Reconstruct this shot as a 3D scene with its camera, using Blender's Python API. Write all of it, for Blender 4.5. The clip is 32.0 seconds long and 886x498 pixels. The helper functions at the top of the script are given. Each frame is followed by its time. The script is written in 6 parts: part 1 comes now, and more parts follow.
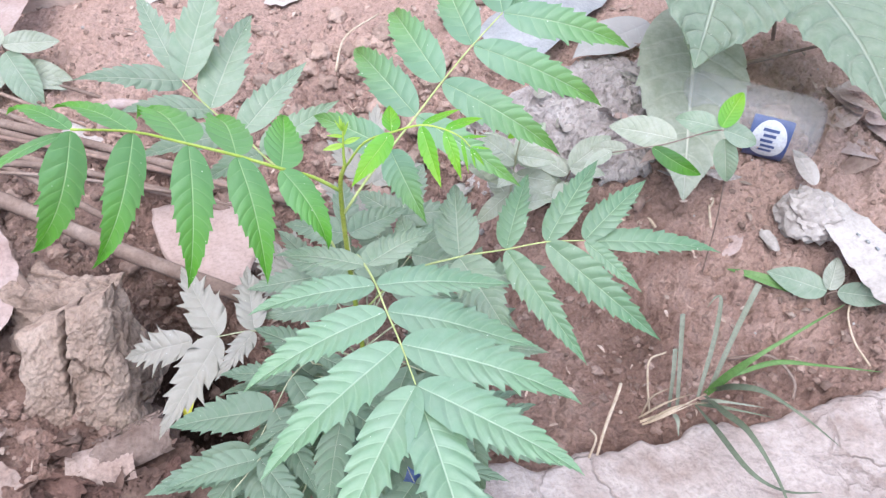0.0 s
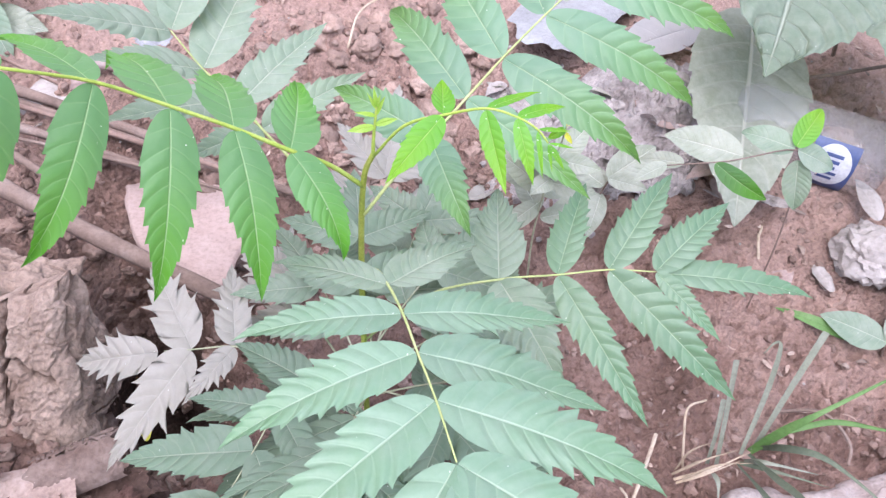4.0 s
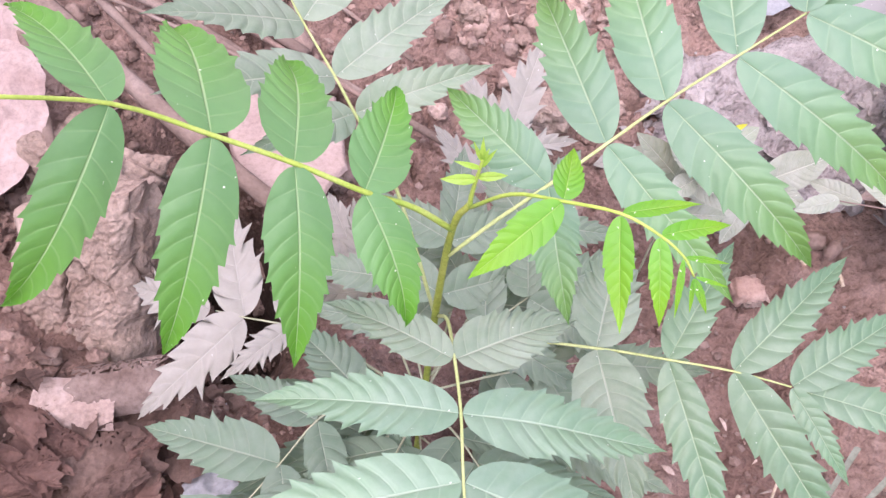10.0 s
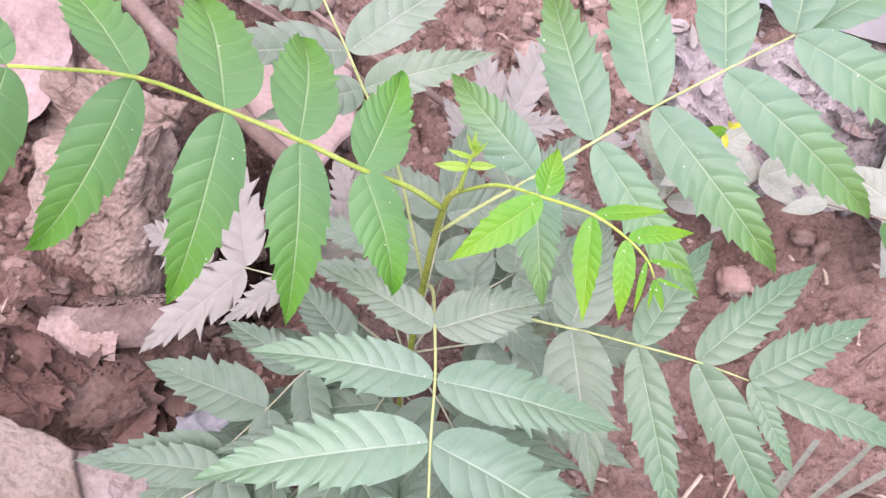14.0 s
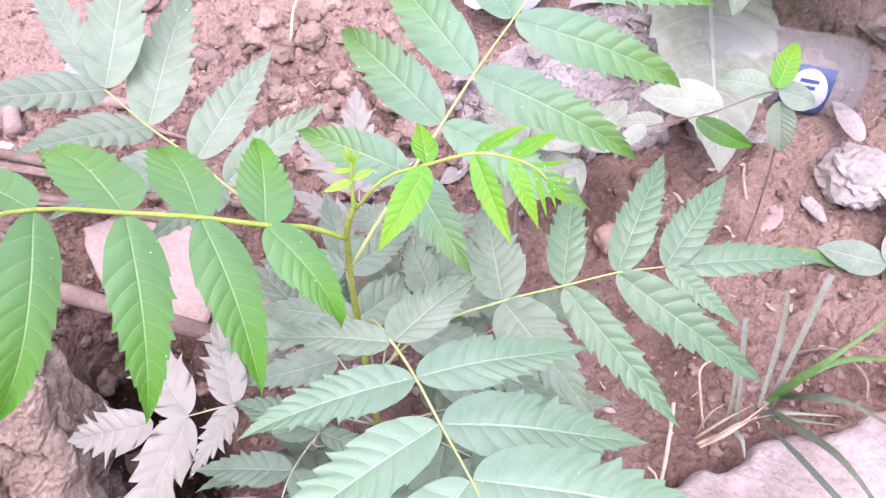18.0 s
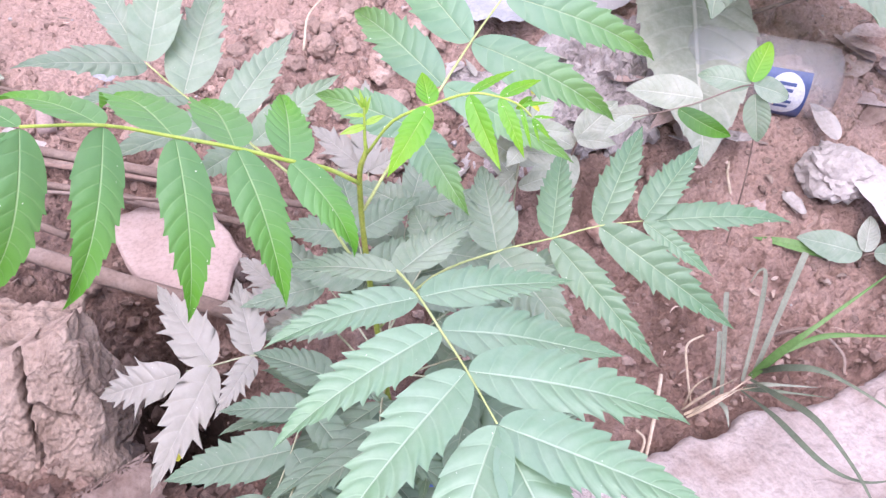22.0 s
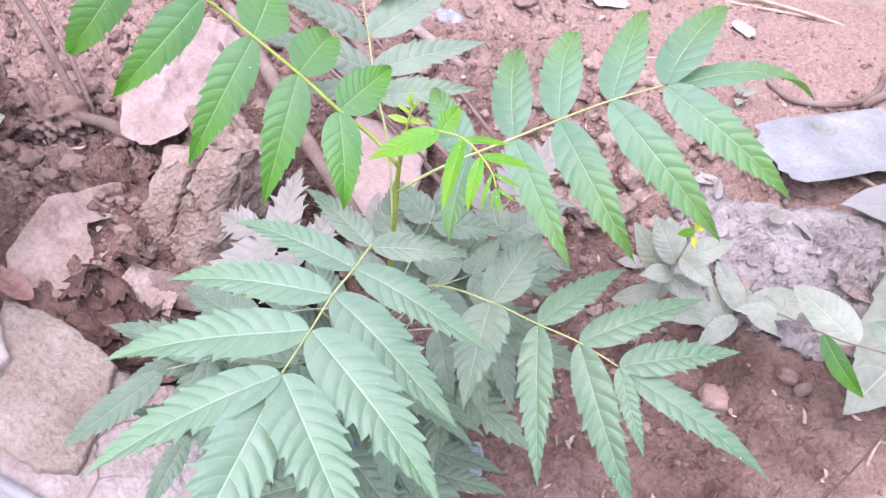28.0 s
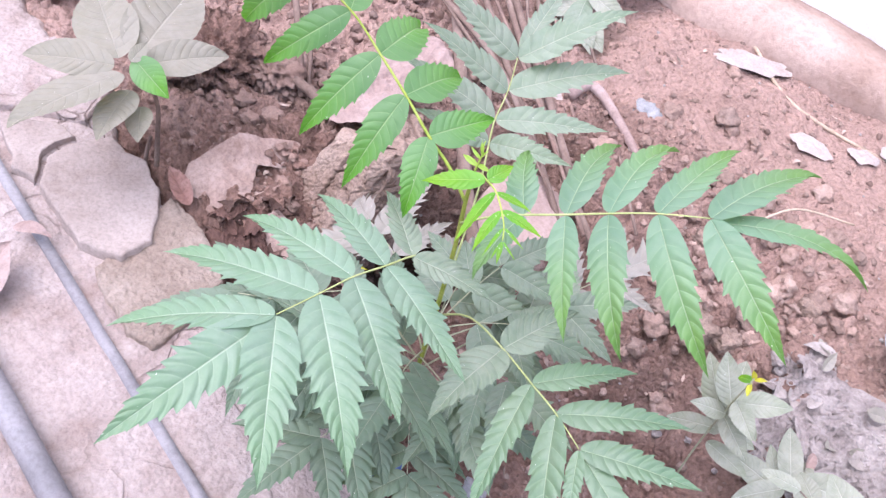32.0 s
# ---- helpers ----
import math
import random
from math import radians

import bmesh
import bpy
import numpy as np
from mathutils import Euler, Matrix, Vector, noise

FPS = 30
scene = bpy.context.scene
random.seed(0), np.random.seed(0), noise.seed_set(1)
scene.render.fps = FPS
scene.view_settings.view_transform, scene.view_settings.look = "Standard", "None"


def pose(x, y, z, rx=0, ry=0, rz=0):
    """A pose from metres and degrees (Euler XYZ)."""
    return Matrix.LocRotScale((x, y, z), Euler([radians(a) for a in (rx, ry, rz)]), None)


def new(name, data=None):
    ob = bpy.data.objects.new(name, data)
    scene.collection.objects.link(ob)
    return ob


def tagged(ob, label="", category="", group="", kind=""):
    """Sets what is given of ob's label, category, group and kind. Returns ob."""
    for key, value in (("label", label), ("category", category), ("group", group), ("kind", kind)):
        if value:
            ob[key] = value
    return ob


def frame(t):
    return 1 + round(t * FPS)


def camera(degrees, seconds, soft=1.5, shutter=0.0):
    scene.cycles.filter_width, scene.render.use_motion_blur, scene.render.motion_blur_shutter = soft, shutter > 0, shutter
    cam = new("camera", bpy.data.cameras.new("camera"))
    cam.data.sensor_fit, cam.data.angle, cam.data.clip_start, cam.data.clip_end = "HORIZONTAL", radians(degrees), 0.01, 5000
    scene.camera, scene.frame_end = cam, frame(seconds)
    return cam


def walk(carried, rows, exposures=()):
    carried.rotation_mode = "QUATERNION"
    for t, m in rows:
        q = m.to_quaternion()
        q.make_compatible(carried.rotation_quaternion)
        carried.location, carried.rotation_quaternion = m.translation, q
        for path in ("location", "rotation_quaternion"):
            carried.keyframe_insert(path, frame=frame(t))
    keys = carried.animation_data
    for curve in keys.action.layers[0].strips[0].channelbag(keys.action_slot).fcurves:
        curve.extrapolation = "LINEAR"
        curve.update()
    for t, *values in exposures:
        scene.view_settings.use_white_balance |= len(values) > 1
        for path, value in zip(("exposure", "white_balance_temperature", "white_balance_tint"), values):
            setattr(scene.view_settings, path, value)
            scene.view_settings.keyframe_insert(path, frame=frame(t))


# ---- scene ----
cam = camera(56.3, 32.0, soft=1.35)
ROWS = [
    (0.0, 0.0060, 0.0023, 0.6091, 46.16, 0.96, 0.07),
    (0.5, 0.0020, 0.0180, 0.5981, 46.17, 0.08, 0.62),
    (1.0, -0.0029, 0.0251, 0.5891, 46.42, -0.74, 1.06),
    (1.5, -0.0081, 0.0332, 0.5824, 46.50, -1.38, 1.42),
    (2.0, -0.0147, 0.0414, 0.5734, 46.58, -1.89, 1.67),
    (2.5, -0.0189, 0.0504, 0.5628, 46.76, -2.38, 1.90),
    (3.0, -0.0236, 0.0620, 0.5541, 46.91, -3.18, 2.10),
    (3.5, -0.0284, 0.0767, 0.5432, 46.77, -3.46, 2.19),
    (5.5, -0.0252, 0.1345, 0.5276, 42.42, -3.58, 5.96),
    (6.0, -0.0327, 0.1449, 0.5212, 42.05, -4.33, 8.41),
    (6.5, -0.0339, 0.1585, 0.5196, 41.31, -3.57, 9.69),
    (7.0, -0.0320, 0.1724, 0.5188, 39.30, -3.01, 10.54),
    (7.5, -0.0310, 0.1813, 0.5165, 38.02, -2.96, 10.88),
    (8.0, -0.0291, 0.1863, 0.5175, 37.71, -3.24, 11.46),
    (8.5, -0.0286, 0.1934, 0.5227, 37.30, -3.99, 12.76),
    (9.0, -0.0323, 0.2003, 0.5259, 36.97, -4.80, 14.51),
    (9.5, -0.0361, 0.2048, 0.5291, 36.33, -5.23, 15.90),
    (10.0, -0.0349, 0.2088, 0.5337, 35.69, -5.63, 17.12),
    (10.5, -0.0339, 0.2157, 0.5376, 35.19, -5.96, 17.49),
    (11.0, -0.0329, 0.2205, 0.5436, 34.79, -6.08, 17.78),
    (11.5, -0.0321, 0.2234, 0.5463, 34.17, -6.31, 18.04),
    (12.0, -0.0308, 0.2237, 0.5454, 33.54, -6.97, 19.04),
    (12.5, -0.0286, 0.2228, 0.5497, 33.05, -7.59, 19.91),
    (13.0, -0.0273, 0.2208, 0.5569, 32.24, -8.07, 20.77),
    (13.5, -0.0279, 0.2131, 0.5622, 31.78, -8.30, 21.66),
    (15.5, -0.0305, 0.1809, 0.5391, 35.85, -3.89, 15.27),
    (16.0, -0.0271, 0.1698, 0.5382, 38.11, -1.06, 7.81),
    (16.5, -0.0266, 0.1627, 0.5420, 39.60, -0.68, 1.05),
    (17.0, -0.0284, 0.1587, 0.5453, 40.54, -0.60, -2.79),
    (17.5, -0.0332, 0.1537, 0.5471, 41.54, 0.83, -4.41),
    (18.0, -0.0397, 0.1481, 0.5465, 42.13, 1.46, -5.57),
    (18.5, -0.0443, 0.1404, 0.5449, 42.26, 0.29, -7.75),
    (19.0, -0.0487, 0.1263, 0.5501, 42.34, 0.26, -9.22),
    (19.5, -0.0591, 0.1123, 0.5476, 42.96, 0.72, -10.09),
    (20.0, -0.0698, 0.1023, 0.5514, 43.74, 1.03, -10.61),
    (20.5, -0.0692, 0.1012, 0.5546, 44.30, 0.66, -10.66),
    (21.0, -0.0600, 0.0940, 0.5578, 44.52, 0.41, -10.40),
    (21.5, -0.0523, 0.0852, 0.5546, 44.67, 0.81, -8.30),
    (22.0, -0.0441, 0.0774, 0.5516, 44.79, 1.73, -5.35),
    (22.5, -0.0362, 0.0729, 0.5510, 44.86, 1.28, -3.67),
    (23.0, -0.0264, 0.0725, 0.5522, 45.34, -0.64, 0.92),
    (23.5, -0.0092, 0.0710, 0.5522, 45.83, -0.25, 8.03),
    (24.0, 0.0216, 0.0712, 0.5545, 46.19, -2.11, 13.93),
    (24.5, 0.0500, 0.0735, 0.5569, 46.11, -2.65, 17.14),
    (25.0, 0.0670, 0.0669, 0.5721, 45.39, -3.24, 19.75),
    (25.5, 0.0781, 0.0659, 0.5807, 44.47, -4.12, 22.26),
    (27.5, 0.1439, 0.0887, 0.5857, 43.94, -8.12, 34.81),
    (28.0, 0.1431, 0.0954, 0.5924, 43.84, -8.64, 37.17),
    (28.5, 0.1297, 0.1038, 0.5969, 43.60, -8.57, 38.61),
    (29.0, 0.1135, 0.1110, 0.6030, 42.70, -8.66, 39.47),
    (29.5, 0.1118, 0.1108, 0.6084, 42.16, -8.62, 40.41),
    (30.0, 0.1251, 0.1109, 0.6139, 41.69, -10.67, 43.36),
    (30.5, 0.1649, 0.1196, 0.6199, 40.87, -13.92, 48.45),
    (31.0, 0.1977, 0.1297, 0.6285, 40.16, -14.00, 55.02),
    (31.5, 0.2245, 0.1312, 0.6395, 41.42, -14.31, 60.17),
    (32.0, 0.2444, 0.1372, 0.6486, 42.18, -13.69, 64.07),
]
walk(cam, [(t, pose(*r)) for t, *r in ROWS], exposures=((0.0, 0.86, 5800, 8), (6.0, 0.95, 5880, 22), (8.0, 0.98, 6040, 25), (13.0, 0.86, 6220, 28), (17.5, 1.14, 6000, 28), (20.0, 1.02, 6010, 28), (22.0, 1.01, 5880, 25), (28.0, 0.97, 5830, 23), (32.0, 0.9, 5920, 21)))

# ---- light: open shade under a bright sky ----
world = bpy.data.worlds.new("sky")
scene.world = world
world.use_nodes = True
nt = world.node_tree
sky = nt.nodes.new("ShaderNodeTexSky")
sky.sky_type = "NISHITA"
sky.sun_disc = False
sky.sun_elevation, sky.sun_rotation = radians(58), radians(200)
sky.air_density, sky.dust_density = 1.2, 3.0
nt.links.new(sky.outputs[0], nt.nodes["Background"].inputs[0])
nt.nodes["Background"].inputs[1].default_value = 0.15
sun_data = bpy.data.lights.new("sun", "SUN")
sun_data.energy, sun_data.angle, sun_data.color = 2.6, radians(70), (1.0, 0.95, 0.9)
sun = new("sun", sun_data)
sun.matrix_world = pose(0, 0, 3, 20, 8, 0)


# ---- materials ----
def nodes_of(name):
    m = bpy.data.materials.new(name)
    m.use_nodes = True
    t = m.node_tree
    return m, t, t.nodes["Principled BSDF"]


def node(t, kind, **sets):
    n = t.nodes.new("ShaderNode" + kind)
    for k, v in sets.items():
        n.inputs[k].default_value = v
    return n


def ramp(t, fac, stops):
    r = t.nodes.new("ShaderNodeValToRGB")
    while len(r.color_ramp.elements) < len(stops):
        r.color_ramp.elements.new(0.5)
    for e, (p, c) in zip(r.color_ramp.elements, stops):
        e.position, e.color = p, (*c, 1)
    t.links.new(fac, r.inputs[0])
    return r.outputs[0]


def mix(t, fac, a, b, blend="MIX"):
    n = t.nodes.new("ShaderNodeMix")
    n.data_type, n.blend_type = "RGBA", blend
    for sock, v in ((n.inputs[0], fac), (n.inputs[6], a), (n.inputs[7], b)):
        if hasattr(v, "is_output"):
            t.links.new(v, sock)
        elif isinstance(v, (int, float)):
            sock.default_value = v
        else:
            sock.default_value = (*v, 1)
    return n.outputs[2]


def calc(t, op, a, b=0.0, c=0.0):
    n = t.nodes.new("ShaderNodeMath")
    n.operation = op
    for sock, v in zip(n.inputs, (a, b, c)):
        if hasattr(v, "is_output"):
            t.links.new(v, sock)
        else:
            sock.default_value = v
    return n.outputs[0]


def noise_of(t, scale, detail=6.0, rough=0.6, vec=None):
    n = node(t, "TexNoise", Scale=scale, Detail=detail, Roughness=rough)
    if vec is None:
        vec = t.nodes.new("ShaderNodeTexCoord").outputs["Object"]
    t.links.new(vec, n.inputs["Vector"])
    return n.outputs["Fac"]


def earthy(name, dark, mid, light, coarse=14.0, fine=160.0, rough=0.95, bump=0.5, depth=0.004, island=0.0, spec=0.25, cracked=False, pitted=False, dry=None, hollow_shade=None, grit=0.0):
    """Mineral or dry plant surface: blotches at a coarse scale, grain at a fine one, and relief."""
    m, t, b = nodes_of(name)
    big = noise_of(t, coarse, 5)
    small = noise_of(t, fine, 8, 0.7)
    col = ramp(t, big, ((0.3, dark), (0.52, mid), (0.75, light)))
    if dry:
        place = t.nodes.new("ShaderNodeSeparateXYZ")
        t.links.new(t.nodes.new("ShaderNodeTexCoord").outputs["Object"], place.inputs[0])
        edge = calc(t, "ADD", place.outputs[1], calc(t, "MULTIPLY", big, 0.35))
        trodden = calc(t, "MAXIMUM", calc(t, "SUBTRACT", -0.34, place.outputs[0]), 0.0)
        edge = calc(t, "ADD", edge, calc(t, "MULTIPLY", trodden, 2.8))
        edge = calc(t, "ADD", edge, calc(t, "MULTIPLY", calc(t, "MAXIMUM", calc(t, "SUBTRACT", place.outputs[0], 0.2), 0.0), 1.2))
        edge = calc(t, "ADD", edge, calc(t, "MULTIPLY", calc(t, "MAXIMUM", calc(t, "SUBTRACT", 0.1, place.outputs[1]), 0.0), 2.4))
        dusted = ramp(t, calc(t, "SUBTRACT", edge, dry[0] - 0.35), ((0.35, (0, 0, 0)), (0.75, (1, 1, 1))))
        col = mix(t, calc(t, "MULTIPLY", dusted, 0.85), col, dry[1])
    # Deep shade of a hollow put into the colour: dark within a radius.
    if hollow_shade:
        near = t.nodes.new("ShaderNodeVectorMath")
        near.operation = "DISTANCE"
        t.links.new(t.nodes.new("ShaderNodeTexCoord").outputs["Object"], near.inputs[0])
        near.inputs[1].default_value = (hollow_shade[0], hollow_shade[1], -0.2)
        reach = calc(t, "ADD", calc(t, "DIVIDE", near.outputs["Value"], hollow_shade[2]), calc(t, "MULTIPLY", big, 0.8))
        shade_mask = ramp(t, reach, ((0.75, (1, 1, 1)), (1.0, (0, 0, 0))))
        col = mix(t, calc(t, "MULTIPLY", shade_mask, 0.85), col, (0.07, 0.044, 0.035))
    grain = ramp(t, small, ((0.28, (0.64 - 0.16 * grit, 0.62 - 0.16 * grit, 0.6 - 0.16 * grit)), (0.54, (1, 1, 1)), (0.78, (1.17 + 0.08 * grit, 1.15 + 0.08 * grit, 1.13 + 0.08 * grit))))
    col = mix(t, 0.75, col, grain, "MULTIPLY")
    if island:
        info = t.nodes.new("ShaderNodeNewGeometry")
        tone = ramp(t, info.outputs["Random Per Island"], ((0.0, (1 - island,) * 3), (1.0, (1 + island,) * 3)))
        col = mix(t, 1.0, col, tone, "MULTIPLY")
    t.links.new(col, b.inputs["Base Color"])
    b.inputs["Roughness"].default_value = rough
    b.inputs["Specular IOR Level"].default_value = spec
    hgt = calc(t, "ADD", small, calc(t, "MULTIPLY", big, 0.6))
    if pitted:
        spot = t.nodes.new("ShaderNodeTexCoord").outputs["Object"]
        for scale, share in ((48.0, 0.9), (115.0, 0.7), (260.0, 0.4)):
            cells = node(t, "TexVoronoi", Scale=scale)
            t.links.new(spot, cells.inputs["Vector"])
            hgt = calc(t, "SUBTRACT", hgt, calc(t, "MULTIPLY", calc(t, "POWER", cells.outputs["Distance"], 1.6), share))
    if cracked:
        vec = t.nodes.new("ShaderNodeTexCoord").outputs["Object"]
        warp = node(t, "TexNoise", Scale=26.0, Detail=4.0)
        t.links.new(vec, warp.inputs["Vector"])
        shifted = t.nodes.new("ShaderNodeVectorMath")
        shifted.operation = "MULTIPLY_ADD"
        shifted.inputs[1].default_value = (0.035 if cracked is True else cracked,) * 3
        t.links.new(warp.outputs["Color"], shifted.inputs[0])
        t.links.new(vec, shifted.inputs[2])
        cell = node(t, "TexVoronoi", Scale=19.0)
        cell.feature = "DISTANCE_TO_EDGE"
        t.links.new(shifted.outputs[0], cell.inputs["Vector"])
        gap = ramp(t, cell.outputs["Distance"], ((0.0, (0, 0, 0)), (0.035, (1, 1, 1))))
        patch = ramp(t, noise_of(t, 5.0, 2), ((0.38, (0, 0, 0)), (0.5, (1, 1, 1))))
        gap = calc(t, "MAXIMUM", gap, patch)
        hgt = calc(t, "ADD", hgt, calc(t, "MULTIPLY", gap, 1.2))
        col = mix(t, 1.0, col, ramp(t, gap, ((0.0, (0.68, 0.64, 0.62)), (1.0, (1, 1, 1)))), "MULTIPLY")
        t.links.new(col, b.inputs["Base Color"])
    bp = node(t, "Bump", Strength=bump, Distance=depth)
    t.links.new(hgt, bp.inputs["Height"])
    t.links.new(bp.outputs[0], b.inputs["Normal"])
    return m


def leafy(name, base, tip, vein, dust, dust_share, rough=0.42, through_share=0.35, sheen=0.5, vein_share=0.7, spread=0.1, net_scale=330.0, relief=0.001, side_share=0.75):
    """Leaf blade: u runs from stalk to tip in vein steps (whole numbers on the side veins), v from the midrib (0) to the edge (1)."""
    m, t, b = nodes_of(name)
    uv = t.nodes.new("ShaderNodeUVMap")
    uv.uv_map = "blade"
    sep = t.nodes.new("ShaderNodeSeparateXYZ")
    t.links.new(uv.outputs[0], sep.inputs[0])
    along = t.nodes.new("ShaderNodeUVMap")
    along.uv_map = "along"
    sep2 = t.nodes.new("ShaderNodeSeparateXYZ")
    t.links.new(along.outputs[0], sep2.inputs[0])
    u, v, s = sep.outputs[0], sep.outputs[1], sep2.outputs[0]
    body = mix(t, ramp(t, s, ((0.15, (0, 0, 0)), (0.75, (1, 1, 1)))), base, tip)
    info = t.nodes.new("ShaderNodeObjectInfo")
    tone = ramp(t, info.outputs["Random"], ((0.0, (1 - spread,) * 3), (1.0, (1 + spread, 1 + spread, 1 + spread * 0.6))))
    body = mix(t, 1.0, body, tone, "MULTIPLY")
    blot = noise_of(t, 45, 5)
    body = mix(t, 0.5, body, ramp(t, blot, ((0.3, (0.75, 0.8, 0.78)), (0.7, (1.15, 1.1, 1.1)))), "MULTIPLY")
    frac = calc(t, "PINGPONG", u, 0.5)
    side = ramp(t, frac, ((0.0, (1, 1, 1)), (0.07, (0, 0, 0))))
    side = calc(t, "MULTIPLY", side, calc(t, "SUBTRACT", 1.0, calc(t, "MULTIPLY", v, 0.9)))
    midrib = ramp(t, v, ((0.018, (1, 1, 1)), (0.045, (0, 0, 0))))
    vmask = calc(t, "MAXIMUM", calc(t, "MULTIPLY", side, side_share), midrib)
    body = mix(t, calc(t, "MULTIPLY", vmask, vein_share), body, vein)
    powder = ramp(t, noise_of(t, 60, 8, 0.7), ((0.35, (0.35, 0.35, 0.35)), (0.7, (1, 1, 1))))
    body = mix(t, calc(t, "MULTIPLY", powder, dust_share), body, dust)
    body = mix(t, calc(t, "MULTIPLY", vmask, 0.4 * vein_share), body, vein)
    specks = ramp(t, noise_of(t, 420, 1), ((0.785, (0, 0, 0)), (0.805, (1, 1, 1))))
    body = mix(t, calc(t, "MULTIPLY", specks, 0.7), body, (0.8, 0.8, 0.78))
    t.links.new(body, b.inputs["Base Color"])
    b.inputs["Roughness"].default_value = rough
    b.inputs["Specular IOR Level"].default_value = sheen
    net = node(t, "TexVoronoi", Scale=net_scale)
    t.links.new(t.nodes.new("ShaderNodeTexCoord").outputs["Object"], net.inputs["Vector"])
    hgt = calc(t, "SUBTRACT", calc(t, "MULTIPLY", net.outputs["Distance"], 0.25), calc(t, "MULTIPLY", vmask, 0.8))
    bp = node(t, "Bump", Strength=0.55, Distance=relief)
    t.links.new(hgt, bp.inputs["Height"])
    t.links.new(bp.outputs[0], b.inputs["Normal"])
    tr = t.nodes.new("ShaderNodeBsdfTranslucent")
    t.links.new(mix(t, 1.0, body, (1.0, 1.15, 0.55), "MULTIPLY"), tr.inputs["Color"])
    sh = t.nodes.new("ShaderNodeMixShader")
    sh.inputs[0].default_value = through_share
    t.links.new(b.outputs[0], sh.inputs[1])
    t.links.new(tr.outputs[0], sh.inputs[2])
    t.links.new(sh.outputs[0], t.nodes["Material Output"].inputs["Surface"])
    return m


LEAF_MATURE = leafy("mature_leaf", (0.135, 0.25, 0.156), (0.105, 0.225, 0.105), (0.38, 0.49, 0.37), (0.4, 0.45, 0.415), 0.32, 0.43, 0.25, 0.55, side_share=0.3)
LEAF_LOW = leafy("lower_mature_leaf", (0.11, 0.205, 0.108), (0.085, 0.2, 0.09), (0.34, 0.44, 0.3), (0.36, 0.41, 0.36), 0.3, 0.42, 0.25, 0.5, side_share=0.35)
LEAF_FRESH = leafy("fresh_leaf", (0.125, 0.28, 0.105), (0.09, 0.29, 0.012), (0.33, 0.48, 0.25), (0.38, 0.45, 0.37), 0.09, 0.42, 0.38, 0.45, side_share=0.3)
LEAF_OPEN = leafy("open_leaf", (0.15, 0.28, 0.18), (0.125, 0.28, 0.055), (0.36, 0.48, 0.32), (0.38, 0.43, 0.38), 0.15, 0.42, 0.34, 0.48, side_share=0.32)
LEAF_YOUNG = leafy("young_leaf", (0.14, 0.385, 0.03), (0.19, 0.41, 0.012), (0.38, 0.58, 0.16), (0.45, 0.55, 0.3), 0.03, 0.4, 0.45, side_share=0.25)
LEAF_SHOOT = leafy("shoot_leaf", (0.36, 0.55, 0.08), (0.38, 0.56, 0.11), (0.55, 0.62, 0.2), (0.5, 0.55, 0.3), 0.03, 0.4, 0.5, side_share=0.15)
LEAF_DUSTY = leafy("dusty_leaf", (0.15, 0.23, 0.155), (0.14, 0.225, 0.145), (0.42, 0.46, 0.38), (0.385, 0.41, 0.365), 0.56, 0.65, 0.25, 0.3, side_share=0.45)
# Less dusted copy of the dusty leaf, with understory shade put into its colour.
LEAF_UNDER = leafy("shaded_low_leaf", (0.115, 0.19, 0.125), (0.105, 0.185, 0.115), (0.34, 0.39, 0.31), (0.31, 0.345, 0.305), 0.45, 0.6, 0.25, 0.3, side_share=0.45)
LEAF_GREY = leafy("ash_grey_leaf", (0.25, 0.237, 0.215), (0.24, 0.228, 0.205), (0.4, 0.38, 0.35), (0.37, 0.347, 0.325), 0.85, 0.85, 0.15, 0.2, side_share=0.5)
LEAF_WEED = leafy("dusty_weed_leaf", (0.21, 0.25, 0.185), (0.21, 0.255, 0.185), (0.52, 0.53, 0.46), (0.48, 0.475, 0.44), 0.66, 0.75, 0.22, 0.25, 0.9, 0.14, 160.0, 0.003, side_share=0.4)
LEAF_LILAC = leafy("pale_fallen_leaf", (0.36, 0.345, 0.355), (0.36, 0.345, 0.355), (0.42, 0.4, 0.41), (0.42, 0.4, 0.41), 0.5, 0.7, 0.15, 0.3, 0.4)
LEAF_BROAD = leafy("broad_weed_leaf", (0.15, 0.215, 0.15), (0.15, 0.215, 0.15), (0.34, 0.39, 0.32), (0.35, 0.37, 0.335), 0.5, 0.7, 0.3, 0.25, 0.8, 0.1, 95.0, 0.012, side_share=0.5)
LEAF_CREAM = leafy("cream_dusted_leaf", (0.23, 0.225, 0.18), (0.23, 0.225, 0.18), (0.4, 0.385, 0.33), (0.345, 0.325, 0.29), 0.75, 0.85, 0.2, 0.2, 0.5, 0.1, 160.0, 0.002)
STALK_DULL = earthy("dusty_stalk", (0.3, 0.31, 0.2), (0.38, 0.39, 0.27), (0.46, 0.46, 0.35), 60, 500, 0.7, 0.2, 0.0006)
STALK = earthy("green_stalk", (0.28, 0.38, 0.06), (0.36, 0.46, 0.09), (0.45, 0.52, 0.16), 60, 500, 0.45, 0.2, 0.0006)
STALK_PALE = earthy("pale_stalk", (0.32, 0.38, 0.14), (0.4, 0.45, 0.19), (0.48, 0.52, 0.27), 60, 500, 0.5, 0.2, 0.0006)
STEM = earthy("olive_stem", (0.2, 0.25, 0.04), (0.29, 0.34, 0.06), (0.36, 0.4, 0.1), 50, 400, 0.55, 0.3, 0.0008)
